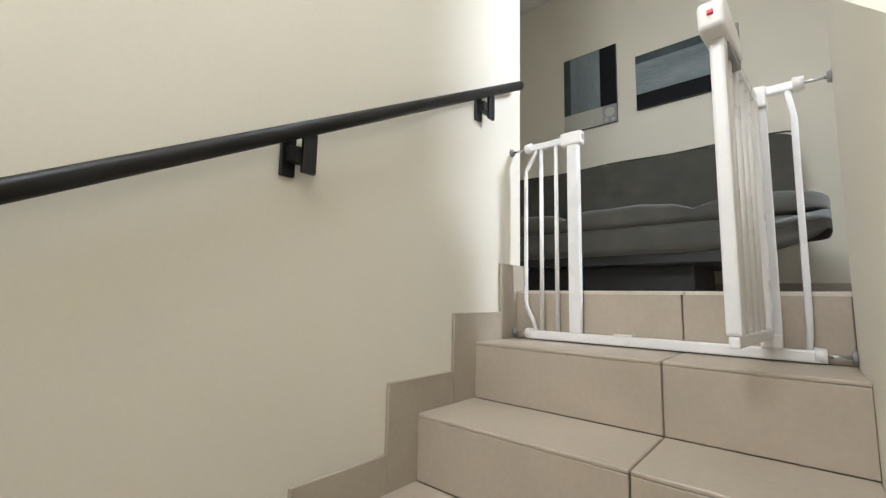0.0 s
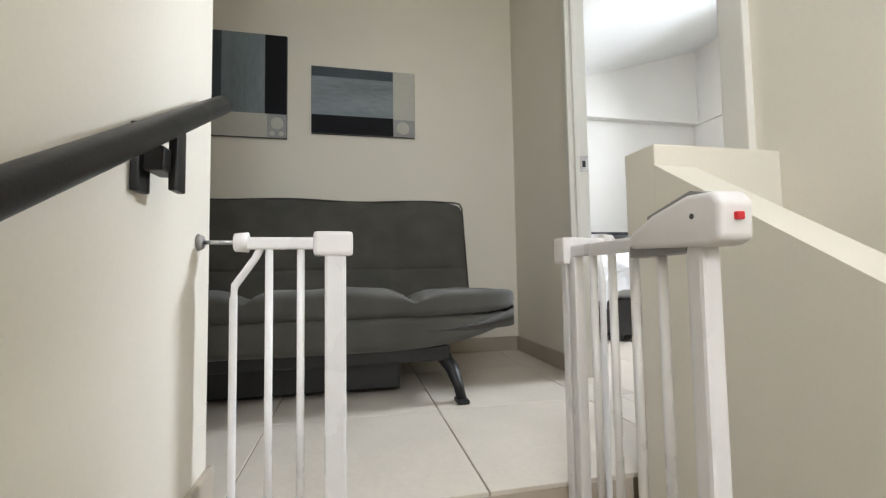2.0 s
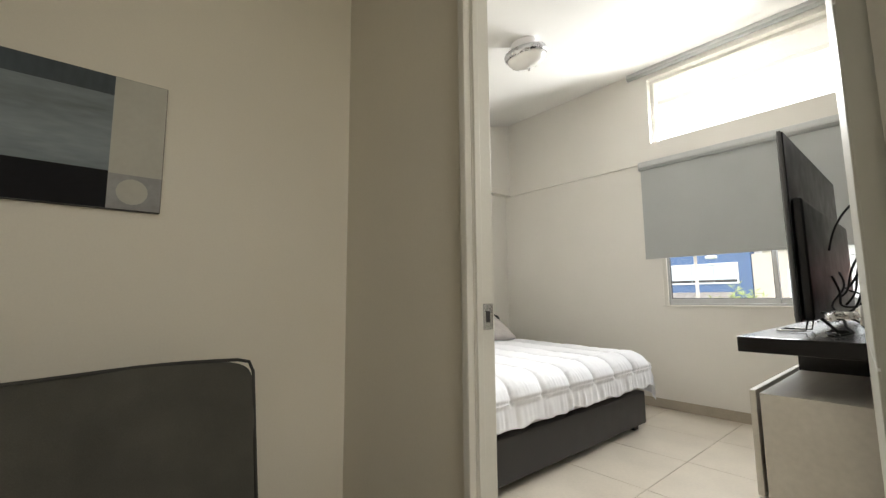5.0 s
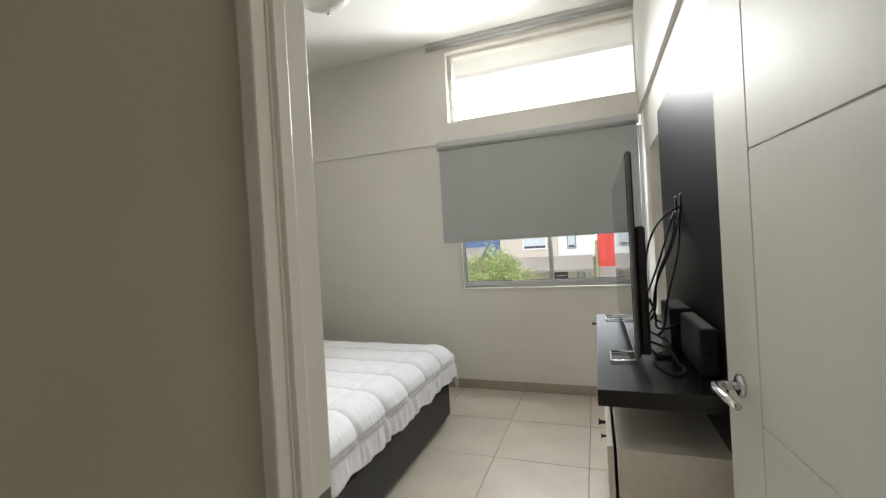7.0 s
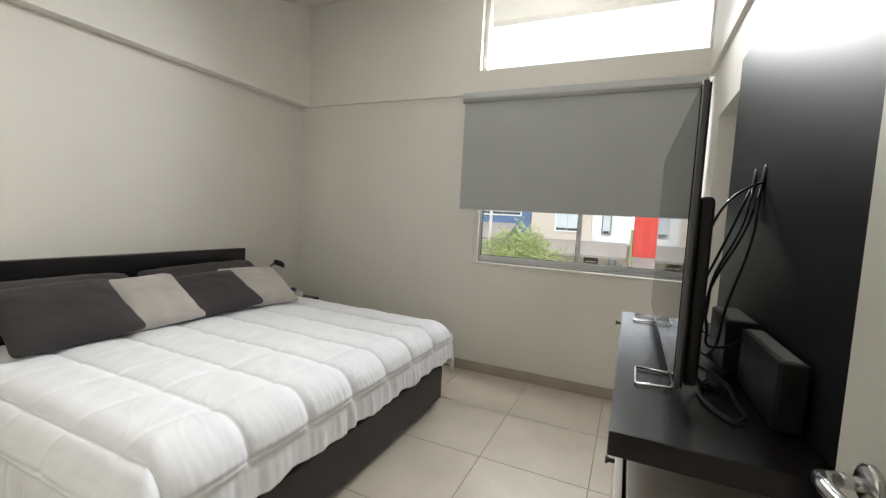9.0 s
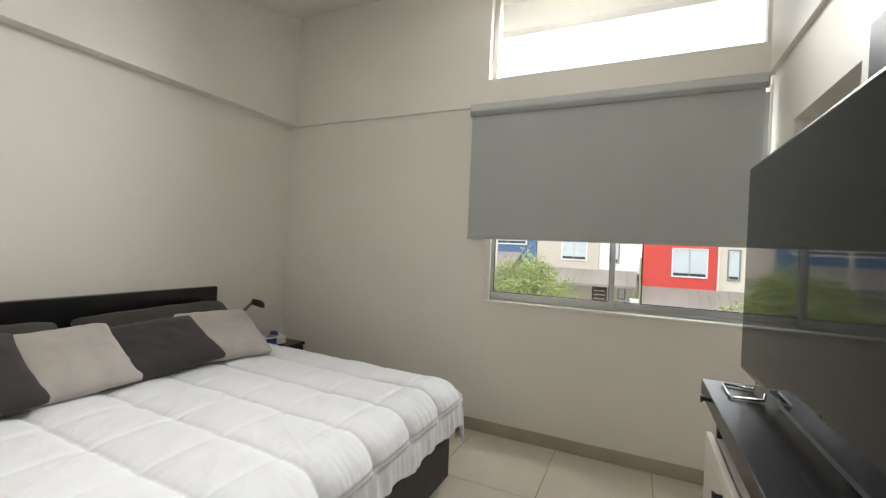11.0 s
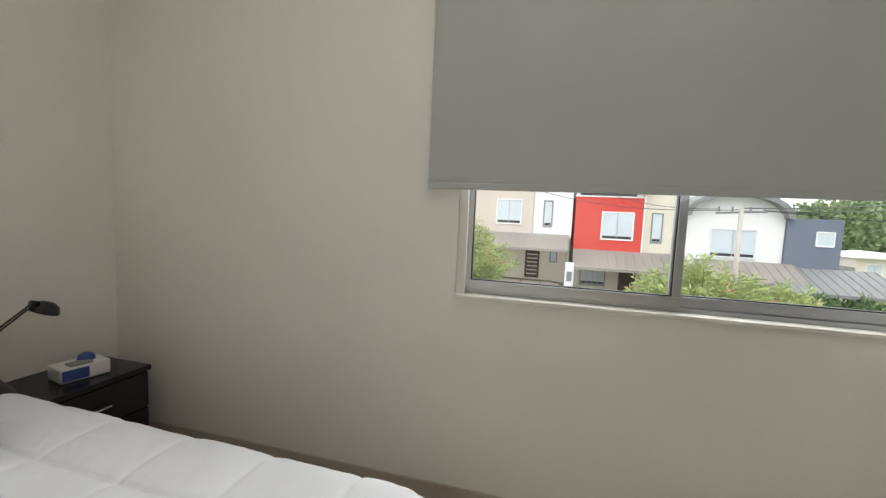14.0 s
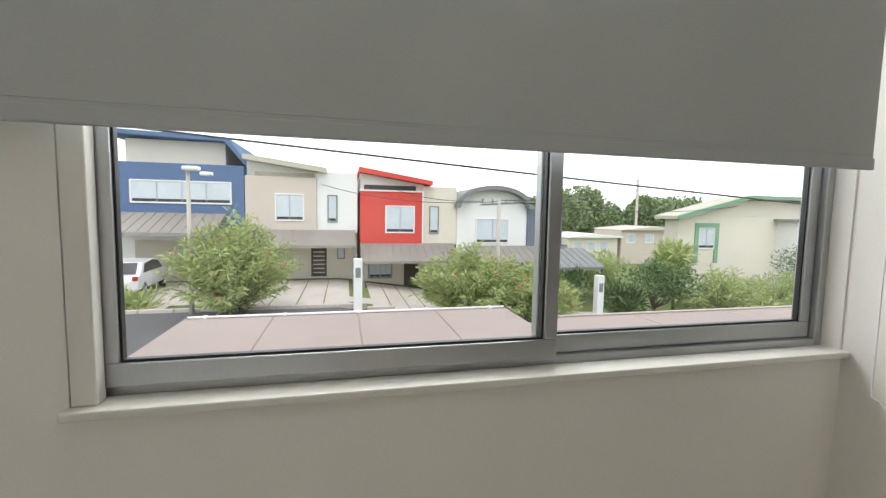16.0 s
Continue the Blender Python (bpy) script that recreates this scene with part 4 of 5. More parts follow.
for a, b, sag, out, w in (((3.402, 2.20, 1.455), (3.235, 2.00, 1.20), -0.04, 0.03, 0.0), ((3.402, 2.205, 1.45), (3.24, 2.05, 1.02), 0.08, 0.02, 0.01),
                          ((3.402, 2.31, 1.45), (3.25, 2.10, 0.99), 0.05, 0.01, 0.012), ((3.402, 2.21, 1.445), (3.26, 1.95, 0.96), 0.10, 0.0, 0.008),
                          ((3.40, 2.32, 1.45), (3.24, 2.25, 1.06), 0.12, 0.03, 0.0), ((3.24, 2.15, 1.12), (3.30, 1.98, 0.91), 0.03, 0.03, 0.02),
                          ((3.24, 1.95, 1.10), (3.34, 1.96, 1.02), 0.07, 0.02, 0.01), ((3.24, 2.30, 1.05), (3.33, 2.24, 0.903), 0.0, -0.02, 0.025),
                          ((3.22, 1.80, 0.97), (3.275, 1.66, 0.902), 0.01, -0.05, 0.01), ((3.275, 1.66, 0.902), (3.27, 1.93, 0.902), 0.0, 0.04, 0.0)):
    tagged(part("cable", tube(bend(a, b, sag, out, wob=w), 0.0042, 6), BLKPL, smooth=True), "loose black cable behind the television", "cable", "television cables")

# ---- outside: ground, neighbours, planting ----
def ground_z(x):
    pts = [(-400, -2.62), (2.0, -2.62), (7.0, -3.3), (15.0, -3.9), (34.0, -4.6), (400, -6.0)]
    for (a, za), (b, zb) in zip(pts, pts[1:]):
        if a <= x <= b:
            return za + (zb - za) * (x - a) / (b - a)
    return -6.0


def sheet(xs, y0, y1, dz, bm=None):
    bm = bm or bmesh.new()
    lo = [bm.verts.new((x, y0, ground_z(x) + dz)) for x in xs]
    hi = [bm.verts.new((x, y1, ground_z(x) + dz)) for x in xs]
    for i in range(len(xs) - 1):
        bm.faces.new((lo[i], lo[i + 1], hi[i + 1], hi[i]))
    return bm


XS = [-400, -60, -20, -10, 2, 7, 15, 24, 34, 60, 120, 400]
structure("ground", sheet(XS, -300, 900, 0.0), GRASS, "patchy green ground", "ground")
structure("road", sheet([-60, -20, -10, 2, 7, 15, 24, 34, 60], 13.5, 20.6, 0.02), ASPHALT, "grey asphalt street", "road")
kerb = bmesh.new()
for i in range(60):
    x = -40 + i * 1.2
    put(kerb, x, x + 1.17, 20.6, 20.78, ground_z(x) - 0.1, ground_z(x) + 0.15, 0.01, 1)
structure("kerb", kerb, CONCRETE, "pale concrete kerb", "kerb")
structure("pavement", sheet([-60, -20, -10, 2, 7, 15, 24, 34, 60], 21.9, 23.2, 0.03), CONCRETE, "concrete footpath", "pavement")
for x0, x1 in ((-10.5, -4.6), (-1.9, 2.5), (3.5, 6.9), (9.6, 13.4)):
    d = structure("driveway", sheet([x0] + [v for v in (2.0, 7.0) if x0 < v < x1] + [x1], 20.8, 28, 0.035), CONCRETE, "concrete driveway in front of a house", "driveway")
    n = 4
    for k in range(1, n):
        xx = x0 + (x1 - x0) * k / n
        part("strip", prism([(xx - 0.02, 20.9), (xx + 0.02, 20.9), (xx + 0.02, 27.9), (xx - 0.02, 27.9)], "z", ground_z(xx) + 0.03, ground_z(xx) + 0.05), GRASS, d)

# flat roof of the own carport below the window
roof = thing("carport_roof", "pinkish flat carport roof below the window", "roof", kind="structure")
part("slab", box(-0.42, 5.45, 4.12, 11.05, -0.80, -0.612), GROUT, roof)
for i in range(4):
    for j in range(2):
        x0, y0 = -0.42 + 5.87 / 4 * i, 4.14 + 6.9 / 2 * j
        part("roof_panel", box(x0 + 0.012, x0 + 5.87 / 4 - 0.012, y0 + 0.012, y0 + 6.9 / 2 - 0.012, -0.614, -0.600, 0.004, 1), ROOFSLAB, roof)
part("edge_pipe", tube([(-0.36, 11.02, -0.575), (5.42, 11.02, -0.575)], 0.022, 10), WHITE, roof, "white edge pipe", True)
for k in range(5):
    part("clip", box(-0.1 + 1.3 * k, -0.05 + 1.3 * k, 10.98, 11.06, -0.602, -0.545, 0.004), WHITE, roof)
roof2 = thing("carport_roof", "pale flat carport roof of the house next door", "roof", kind="structure")
part("slab", box(5.62, 14.0, 4.3, 10.1, -0.80, -0.61), CONCRETE, roof2)
for i in range(4):
    part("roof_panel", box(5.63 + 2.09 * i, 5.63 + 2.09 * i + 2.07, 4.32, 10.08, -0.612, -0.598, 0.004, 1), ROOFSLAB, roof2)
part("edge_pipe", tube([(5.62, 10.08, -0.575), (14.0, 10.08, -0.575)], 0.02, 10), CONCRETE, roof2, smooth=True)


def pane_window(house, x0, x1, z0, z1, y=28.0, frame_m=None, bars=1):
    fm = frame_m or H_WHITE
    w = part("window", box(x0 - 0.07, x1 + 0.07, y - 0.06, y + 0.02, z0 - 0.07, z0, 0.01, 1), fm, house)
    part("frame", box(x0 - 0.07, x1 + 0.07, y - 0.06, y + 0.02, z1, z1 + 0.07, 0.01, 1), fm, w)
    part("frame", box(x0 - 0.07, x0, y - 0.06, y + 0.02, z0, z1, 0.01, 1), fm, w)
    part("frame", box(x1, x1 + 0.07, y - 0.06, y + 0.02, z0, z1, 0.01, 1), fm, w)
    for k in range(1, bars + 1):
        xx = x0 + (x1 - x0) * k / (bars + 1)
        part("mullion", box(xx - 0.02, xx + 0.02, y - 0.05, y + 0.0, z0, z1), ALU, w)
    part("pane", box(x0, x1, y - 0.02, y - 0.012, z0, z1), H_WINDOW, w)
    if z1 - z0 > 1.0:
        part("vent", box(x0 + 0.03, x1 - 0.03, y - 0.024, y - 0.019, z0 + 0.02, z0 + 0.17), H_DARK, w)
    return w


def porch_roof(house, x0, x1, z_back, z_front, y=28.0, reach=1.9, m=None):
    bm = prism([(y + 0.02, z_back), (y - reach, z_front), (y - reach, z_front - 0.14), (y + 0.02, z_back - 0.14)], "x", x0, x1)
    r = part("porch_roof", bm, m or H_ROOF, house, "weathered brown porch roof")
    n = max(3, int((x1 - x0) / 0.45))
    for k in range(n + 1):
        xx = x0 + (x1 - x0) * k / n
        part("rib", prism([(y + 0.0, z_back + 0.025), (y - reach, z_front + 0.025), (y - reach, z_front - 0.01), (y, z_back - 0.01)], "x", xx - 0.02, xx + 0.02), m or H_ROOF, r)
    for xx in (x0 + 0.1, x1 - 0.1):
        part("porch_post", box(xx - 0.05, xx + 0.05, y - reach + 0.05, y - reach + 0.15, ground_z(xx), z_front - 0.12), H_GREY, house)


def front_door(house, x0, x1, z0, z1, y=28.0, slats=6):
    d = part("door", box(x0, x1, y - 0.05, y + 0.02, z0, z1), H_DOOR, house, "dark wooden front door")
    for k in range(slats):
        zz = z0 + 0.2 + (z1 - z0 - 0.35) * k / slats
        part("slat", box(x0 + 0.12, x1 - 0.12, y - 0.062, y - 0.048, zz, zz + 0.06), H_CREAM, d)


def wall_box(house, x0, x1, z0, z1, m, y0=28.0, y1=36.0, label=""):
    return part("wall", box(x0, x1, y0, y1, z0, z1, 0.02, 1), m, house, label)


def house(label):
    return thing("house", label, "house", "row houses across the street")


h = house("blue two-storey row house with a wide window")
wall_box(h, -9.6, -3.06, 0.3, 3.75, H_BLUE)
wall_box(h, -9.6, -3.06, -2.7, 0.3, H_WHITE, 28.6)
wall_box(h, -9.3, -4.3, 3.75, 5.15, H_CREAM, 29.5)
part("roof", prism([(-10.2, 5.55), (-4.0, 5.35), (-3.0, 3.9), (-3.2, 3.9), (-4.2, 5.15), (-10.2, 5.3)], "y", 28.8, 36), H_BLUE, h, "blue roof edge")
pane_window(h, -8.45, -3.75, 1.7, 2.78, bars=3)
part("garage_door", box(-8.6, -5.2, 28.5, 28.62, -2.6, -0.35), H_PALE, h)
porch_roof(h, -10.2, -4.0, 1.15, 0.20, reach=2.4)
h = house("beige and white two-storey row house with a sloping roof")
wall_box(h, -3.02, 0.74, 0.15, 3.25, H_BEIGE)
wall_box(h, -3.0, 3.02, -2.7, 0.15, H_CREAM, 28.9)
wall_box(h, 0.74, 3.02, 0.15, 3.60, H_WHITE, 28.15)
part("clerestory", box(-2.7, 1.0, 28.6, 34, 3.25, 3.75), H_CREAM, h)
part("roof", prism([(-3.05, 4.38), (1.3, 3.80), (1.3, 3.52), (-3.05, 4.10)], "y", 27.6, 36), H_PALE, h, "pale sloping roof")
part("wall_infill", prism([(-3.0, 3.25), (-3.0, 4.1), (1.0, 3.56), (1.0, 3.25)], "y", 28.5, 35), H_WHITE, h)
part("clerestory_glass", box(-2.6, 0.6, 28.46, 28.5, 3.30, 3.52), H_PALE, h)
pane_window(h, -1.42, 0.0, 0.86, 2.25)
pane_window(h, 1.40, 1.82, 0.80, 2.25, 28.15, H_GREY, 0)
porch_roof(h, -2.4, 2.85, 0.30, -0.45)
front_door(h, 0.36, 1.24, -2.5, -0.68, 28.9)
pane_window(h, 1.92, 2.23, -1.40, -0.60, 28.9, H_GREY, 0)
h = house("red and cream two-storey row house with a red sloping roof")
wall_box(h, 3.17, 6.87, -0.55, 2.62, H_RED)
wall_box(h, 3.2, 9.03, -3.5, -0.55, H_CREAM, 28.9)
wall_box(h, 6.87, 9.03, -0.55, 2.98, H_CREAM, 28.15)
part("roof", prism([(3.1, 3.95), (7.4, 3.28), (7.4, 3.02), (3.1, 3.66)], "y", 27.6, 36), H_RED, h, "red sloping roof")
part("wall_infill", prism([(3.2, 2.62), (3.2, 3.66), (7.0, 3.10), (7.0, 2.62)], "y", 28.4, 35), H_WHITE, h)
part("clerestory_glass", box(3.4, 6.5, 28.34, 28.4, 2.70, 2.98), H_DARK, h)
part("coping", box(3.1, 6.93, 27.94, 28.3, 2.60, 2.68), H_WHITE, h)
part("corner_trim", box(6.84, 6.92, 27.95, 28.1, -0.55, 2.62), H_WHITE, h)
pane_window(h, 4.70, 6.32, 0.22, 1.72)
pane_window(h, 7.38, 7.84, 0.18, 1.74, 28.15, H_GREY, 0)
porch_roof(h, 3.2, 8.75, -0.46, -1.32)
front_door(h, 5.90, 6.82, -3.25, -1.55, 28.9, 0)
pane_window(h, 3.76, 5.1, -2.62, -1.60, 28.9, H_GREY, 3)
h = house("white two-storey row house with an arched grey roof")
wall_box(h, 9.05, 13.75, -3.8, 2.0, H_WHITE, 28.15)
arc = [(11.4 + 2.55 * math.cos(a), 1.75 + 1.40 * math.sin(a)) for a in [math.pi * k / 16 for k in range(17)]]
arc_in = [(11.4 + 2.25 * math.cos(a), 1.75 + 1.15 * math.sin(a)) for a in [math.pi * k / 16 for k in range(16, -1, -1)]]
part("roof", prism(arc + arc_in, "y", 27.6, 36), H_GREY, h, "arched grey roof")
part("wall_infill", prism(arc_in, "y", 28.3, 35), H_WHITE, h)
pane_window(h, 10.35, 12.45, -0.40, 1.05, 28.15, H_WHITE, 1)
wall_box(h, 13.2, 14.3, 2.0, 2.5, H_WHITE, 29)
porch_roof(h, 9.6, 14.2, -0.6, -1.45)
h = house("slate blue house end with a small window and grey carport")
wall_box(h, 13.76, 16.2, -4.2, 1.80, H_SLATE, 28.0)
pane_window(h, 15.12, 15.80, 0.45, 1.10, bars=0)
porch_roof(h, 12.6, 17.7, -0.75, -1.70, 28.0, 2.6, H_GREY)
h = thing("house", "pale house with green trim and a gable roof", "house")
wall_box(h, 23.4, 36.0, -4.8, 1.55, H_CREAM, 26.0, 27.2)
part("gable", prism([(23.4, 1.55), (36.0, 1.55), (36.0, 2.6), (28.5, 2.6)], "y", 26.0, 27.2), H_CREAM, h)
part("roof", prism([(22.9, 1.50), (28.4, 2.90), (36.5, 2.90), (36.5, 2.68), (28.5, 2.68), (22.9, 1.28)], "y", 25.5, 27.6), H_PALE, h, "pale roof")
part("fascia", prism([(22.85, 1.52), (28.4, 2.92), (36.5, 2.92), (36.5, 2.68), (28.5, 2.68), (22.85, 1.26)], "y", 25.38, 25.5), H_GREEN, h, "green roof edge")
for x0, x1, z0, z1 in ((24.7, 26.6, 0.75, 1.05), (24.7, 25.0, -1.6, 0.75), (26.3, 26.6, -1.6, 0.75)):
    part("window_surround", box(x0, x1, 25.93, 26.0, z0, z1), H_GREEN, h)
pane_window(h, 25.05, 26.25, -0.6, 0.7, 26.0, H_WHITE, 1)
part("bay_wall", box(31.5, 34.5, 24.6, 26.0, -4.8, 1.2), H_WHITE, h)
part("bay_roof", box(31.2, 34.8, 24.4, 26.0, 1.2, 1.4), H_GREY, h)
for x0, x1, z0, z1, m, mr in ((22.5, 28.6, -4.9, -2.3, H_WHITE, H_GREY), (29.4, 36.5, -4.9, -1.2, H_CREAM, H_WHITE), (37.0, 47.0, -4.9, -0.2, H_BEIGE, H_BEIGE)):
    h = thing("house", "low pale house far down the street", "house", "distant houses")
    wall_box(h, x0, x1, z0, z1, m, 50, 56)
    part("roof", prism([(x0 - 0.4, z1), ((x0 + x1) / 2, z1 + 0.5), (x1 + 0.4, z1 + 0.2), (x1 + 0.4, z1)], "y", 49.4, 56.5), mr, h)
    for k in range(3):
        xx = x0 + 0.8 + (x1 - x0 - 1.6) * k / 3
        pane_window(h, xx, xx + 1.2, z1 - 1.6, z1 - 0.6, 50, H_WHITE, 1)


# car in the blue house's driveway
car = thing("car", "white hatchback car parked in front of the blue house", "car", at=pose(-7.35, 25.4, -2.56, 0, 0, 94))
body = [(-2.1, 0.35), (-2.12, 0.75), (-2.0, 0.95), (-1.75, 1.02), (-1.45, 1.52), (-0.3, 1.60), (0.45, 1.50), (1.15, 1.03), (2.0, 0.88), (2.12, 0.6), (2.08, 0.33)]
cb = prism(body, "y", -0.86, 0.86)
bmesh.ops.bevel(cb, geom=cb.edges[:], offset=0.06, segments=3, profile=0.6, affect="EDGES")
part("body", cb, CARPAINT, car, "", True)
part("side_window", prism([(-1.45, 1.05), (-1.28, 1.46), (-0.3, 1.53), (0.35, 1.45), (0.95, 1.05)], "y", -0.868, 0.868), CARGLASS, car)
part("rear_window", prism([(-1.77, 1.04), (-1.80, 1.06), (-1.50, 1.50), (-1.46, 1.50)], "y", -0.68, 0.68), CARGLASS, car)
for y in (-0.75, 0.75):
    part("tail_lamp", box(-2.14, -1.98, y - 0.1, y + 0.1, 0.78, 0.96, 0.02), TAIL, car)
    for x in (-1.32, 1.32):
        w = part("wheel", tube([(x, y - 0.11, 0.33), (x, y - 0.10, 0.33), (x, y + 0.10, 0.33), (x, y + 0.11, 0.33)], [0.29, 0.33, 0.33, 0.29], 24), TYRE, car)
        part("rim", tube([(x, y - 0.115, 0.33), (x, y + 0.115, 0.33)], 0.20, 16), STEEL, w)


def leaf_cloud(centres, count, size, slim, seed):
    """Many single leaves scattered through overlapping clumps."""
    rng = np.random.default_rng(seed)
    verts, faces = [], []
    cs = np.array([c[:3] for c in centres])
    rs = np.array([c[3:6] for c in centres])
    wts = rs.prod(axis=1) ** 0.7
    pick = rng.choice(len(cs), count, p=wts / wts.sum())
    d = rng.normal(size=(count, 3))
    d /= np.linalg.norm(d, axis=1)[:, None]
    pos = cs[pick] + d * rs[pick] * (rng.random(count) ** 0.35)[:, None]
    for p, out in zip(pos, d):
        a = Vector(rng.normal(size=3) * 0.7 + out * 0.6 + np.array([0, 0, 0.55])).normalized()
        b = a.cross(Vector(rng.normal(size=3))).normalized()
        l = size * (0.6 + 0.8 * rng.random())
        o = Vector(p)
        i = len(verts)
        verts += [o, o + a * l * 0.5 + b * l * slim, o + a * l, o + a * l * 0.5 - b * l * slim]
        faces.append((i, i + 1, i + 2, i + 3))
    me = bpy.data.meshes.new("crown")
    me.from_pydata(verts, [], faces)
    return me


def shrub(x, y, w, h, seed, label, leaf_m=LEAF, count=9000, size=0.30, slim=0.07, name="shrub", trunk=0.0, flowers=False):
    z = ground_z(x)
    t = thing(name, label, name, "street planting", at=pose(x, y, z))
    rng = random.Random(seed)
    clumps = []
    for k in range(16):
        a, r = rng.random() * 6.28, rng.random() ** 0.6 * w * 0.38
        zz = trunk + (h - trunk) * (0.18 + 0.66 * rng.random())
        taper = 1 - 0.45 * abs(zz - trunk - (h - trunk) * 0.5) / max(0.1, (h - trunk) * 0.5)
        q = w * (0.16 + 0.12 * rng.random()) * taper
        clumps.append((math.cos(a) * r * taper, math.sin(a) * r * taper, zz, q, q, q * 0.95))
    me = leaf_cloud(clumps, count, size, slim, seed)
    me.materials.append(leaf_m)
    c = new("crown", me)
    c.parent = t
    tb = tube([(0, 0, -0.05), (0.03, 0.02, max(0.4, trunk * 0.6)), (0.0, 0.04, max(0.8, trunk * 1.2))], [0.06 * w / 2, 0.05 * w / 2, 0.03 * w / 2], 8)
    part("trunk", tb, BARK, t, smooth=True)
    for cl in clumps[:9]:
        part("limb", tube([(0, 0, max(0.2, trunk * 0.7)), (cl[0] * 0.5, cl[1] * 0.5, cl[2] * 0.6), (cl[0], cl[1], cl[2])], [0.03 * w / 2, 0.02 * w / 2, 0.008], 6), BARK, t, smooth=True)
    if flowers:
        fm = leaf_cloud(clumps[:5], 40, 0.16, 0.4, seed + 9)
        fm.materials.append(FLOWER)
        f = new("blossom", fm)
        f.parent = t
        f["label"] = "few pink blossoms"
    return t


def oleander(x, y, w, h, seed, label, stems=95, flowers=True):
    """Bushy shrub of upright, arching canes, each set with long narrow leaves towards its tip."""
    t = thing("shrub", label, "shrub", "street planting", at=pose(x, y, ground_z(x)))
    rng = random.Random(seed)
    verts, faces, tips = [], [], []
    canes = bmesh.new()
    for k in range(stems):
        a, spread = rng.random() * 6.283, rng.random() ** 0.55
        out = Vector((math.cos(a), math.sin(a), 0))
        high = h * (1.04 - 0.42 * spread ** 2) * (0.78 + 0.28 * rng.random())
        reach = w * 0.5 * spread * (0.85 + 0.3 * rng.random())
        if k % 4 == 0:
            high *= 0.55
        def cane(s):
            return out * (0.08 * w * spread + reach * s ** 1.5) + Vector((0.05 * math.sin(s * 5 + k), 0.05 * math.cos(s * 4 + k), high * (s - 0.12 * spread * s * s)))
        tube([cane(q) for q in (0.0, 0.35, 0.7, 1.0)], [0.022, 0.016, 0.011, 0.005], 4, canes)
        tips.append(cane(1.0))
        for i in range(92):
            s = 0.22 + 0.80 * rng.random() ** 0.75
            p = cane(s)
            along = (cane(s + 0.02) - p).normalized()
            side = Vector((rng.gauss(0, 1), rng.gauss(0, 1), rng.gauss(0, 0.5))).normalized()
            d = (along * (0.55 + 0.5 * rng.random()) + side).normalized()
            b = d.cross(Vector((rng.gauss(0, 1), rng.gauss(0, 1), rng.gauss(0, 1)))).normalized()
            l = 0.20 + 0.17 * rng.random()
            p = p + side * 0.10 * rng.random()
            droop = Vector((0, 0, -0.05 * l * 3))
            n = len(verts)
            verts += [p, p + d * l * 0.5 + b * l * 0.085, p + d * l + droop, p + d * l * 0.5 - b * l * 0.085]
            faces.append((n, n + 1, n + 2, n + 3))
    me = bpy.data.meshes.new("crown")
    me.from_pydata(verts, [], faces)
    me.materials.append(LEAF)
    c = new("crown", me)
    c.parent = t
    part("canes", canes, BARK, t, smooth=True)
    if flowers:
        fm = leaf_cloud([(p.x, p.y, p.z, 0.12, 0.12, 0.10) for p in tips[1::9]], 110, 0.10, 0.4, seed + 9)
        fm.materials.append(FLOWER)
        f = new("blossom", fm)
        f.parent = t
        f["label"] = "few pink blossoms"
    return t


FLOWER = mat("pink_blossom", (0.60, 0.22, 0.20), 0.6, 3, 0.2, 0.0, 9)
oleander(-1.75, 20.0, 4.0, 3.6, 11, "tall green oleander shrub at the street edge", 150)
oleander(7.6, 20.0, 4.6, 3.3, 12, "tall green oleander shrub at the street edge", 150)
oleander(10.6, 20.6, 3.0, 2.7, 13, "green oleander shrub at the street edge")
shrub(13.2, 24.0, 3.2, 2.2, 14, "low dark green shrub by a carport", LEAF_D, 2400, 0.2, 0.2)
shrub(17.4, 20.8, 3.4, 3.2, 15, "small dark round tree at the street edge", LEAF_D, 3400, 0.16, 0.22, "tree", 1.1)
oleander(20.3, 19.6, 4.0, 2.9, 16, "feathery green oleander shrub at the street edge", 110, False)
oleander(24.0, 19.8, 5.0, 2.9, 17, "feathery green oleander shrub at the street edge", 120, False)
shrub(21.5, 24.0, 2.6, 4.0, 18, "green palm-like tree before a pale house", LEAF, 1800, 0.5, 0.10, "tree", 1.6)
shrub(28.0, 21.5, 4.2, 4.4, 19, "grey-green conifer before a pale house", LEAF_D, 2800, 0.2, 0.12, "tree", 0.4)
shrub(15.6, 25.5, 2.4, 1.9, 20, "spiky dark shrub beside a white post", LEAF_D, 900, 0.6, 0.07)
for k, (x, y, w, hgt) in enumerate(((40.5, 70, 15, 9.3), (47.0, 73, 13, 9.6), (35.5, 76, 12, 8.0), (58.0, 70, 12, 9.0), (64, 76, 16, 8.0), (52.5, 80, 12, 7.6), (30, 82, 14, 7.5), (74, 84, 20, 9))):
    shrub(x, y, w, hgt * 1.1, 30 + k, "broad green tree behind the houses", LEAF_HAZE, 9000, 0.55, 0.34, "tree", 2.0)

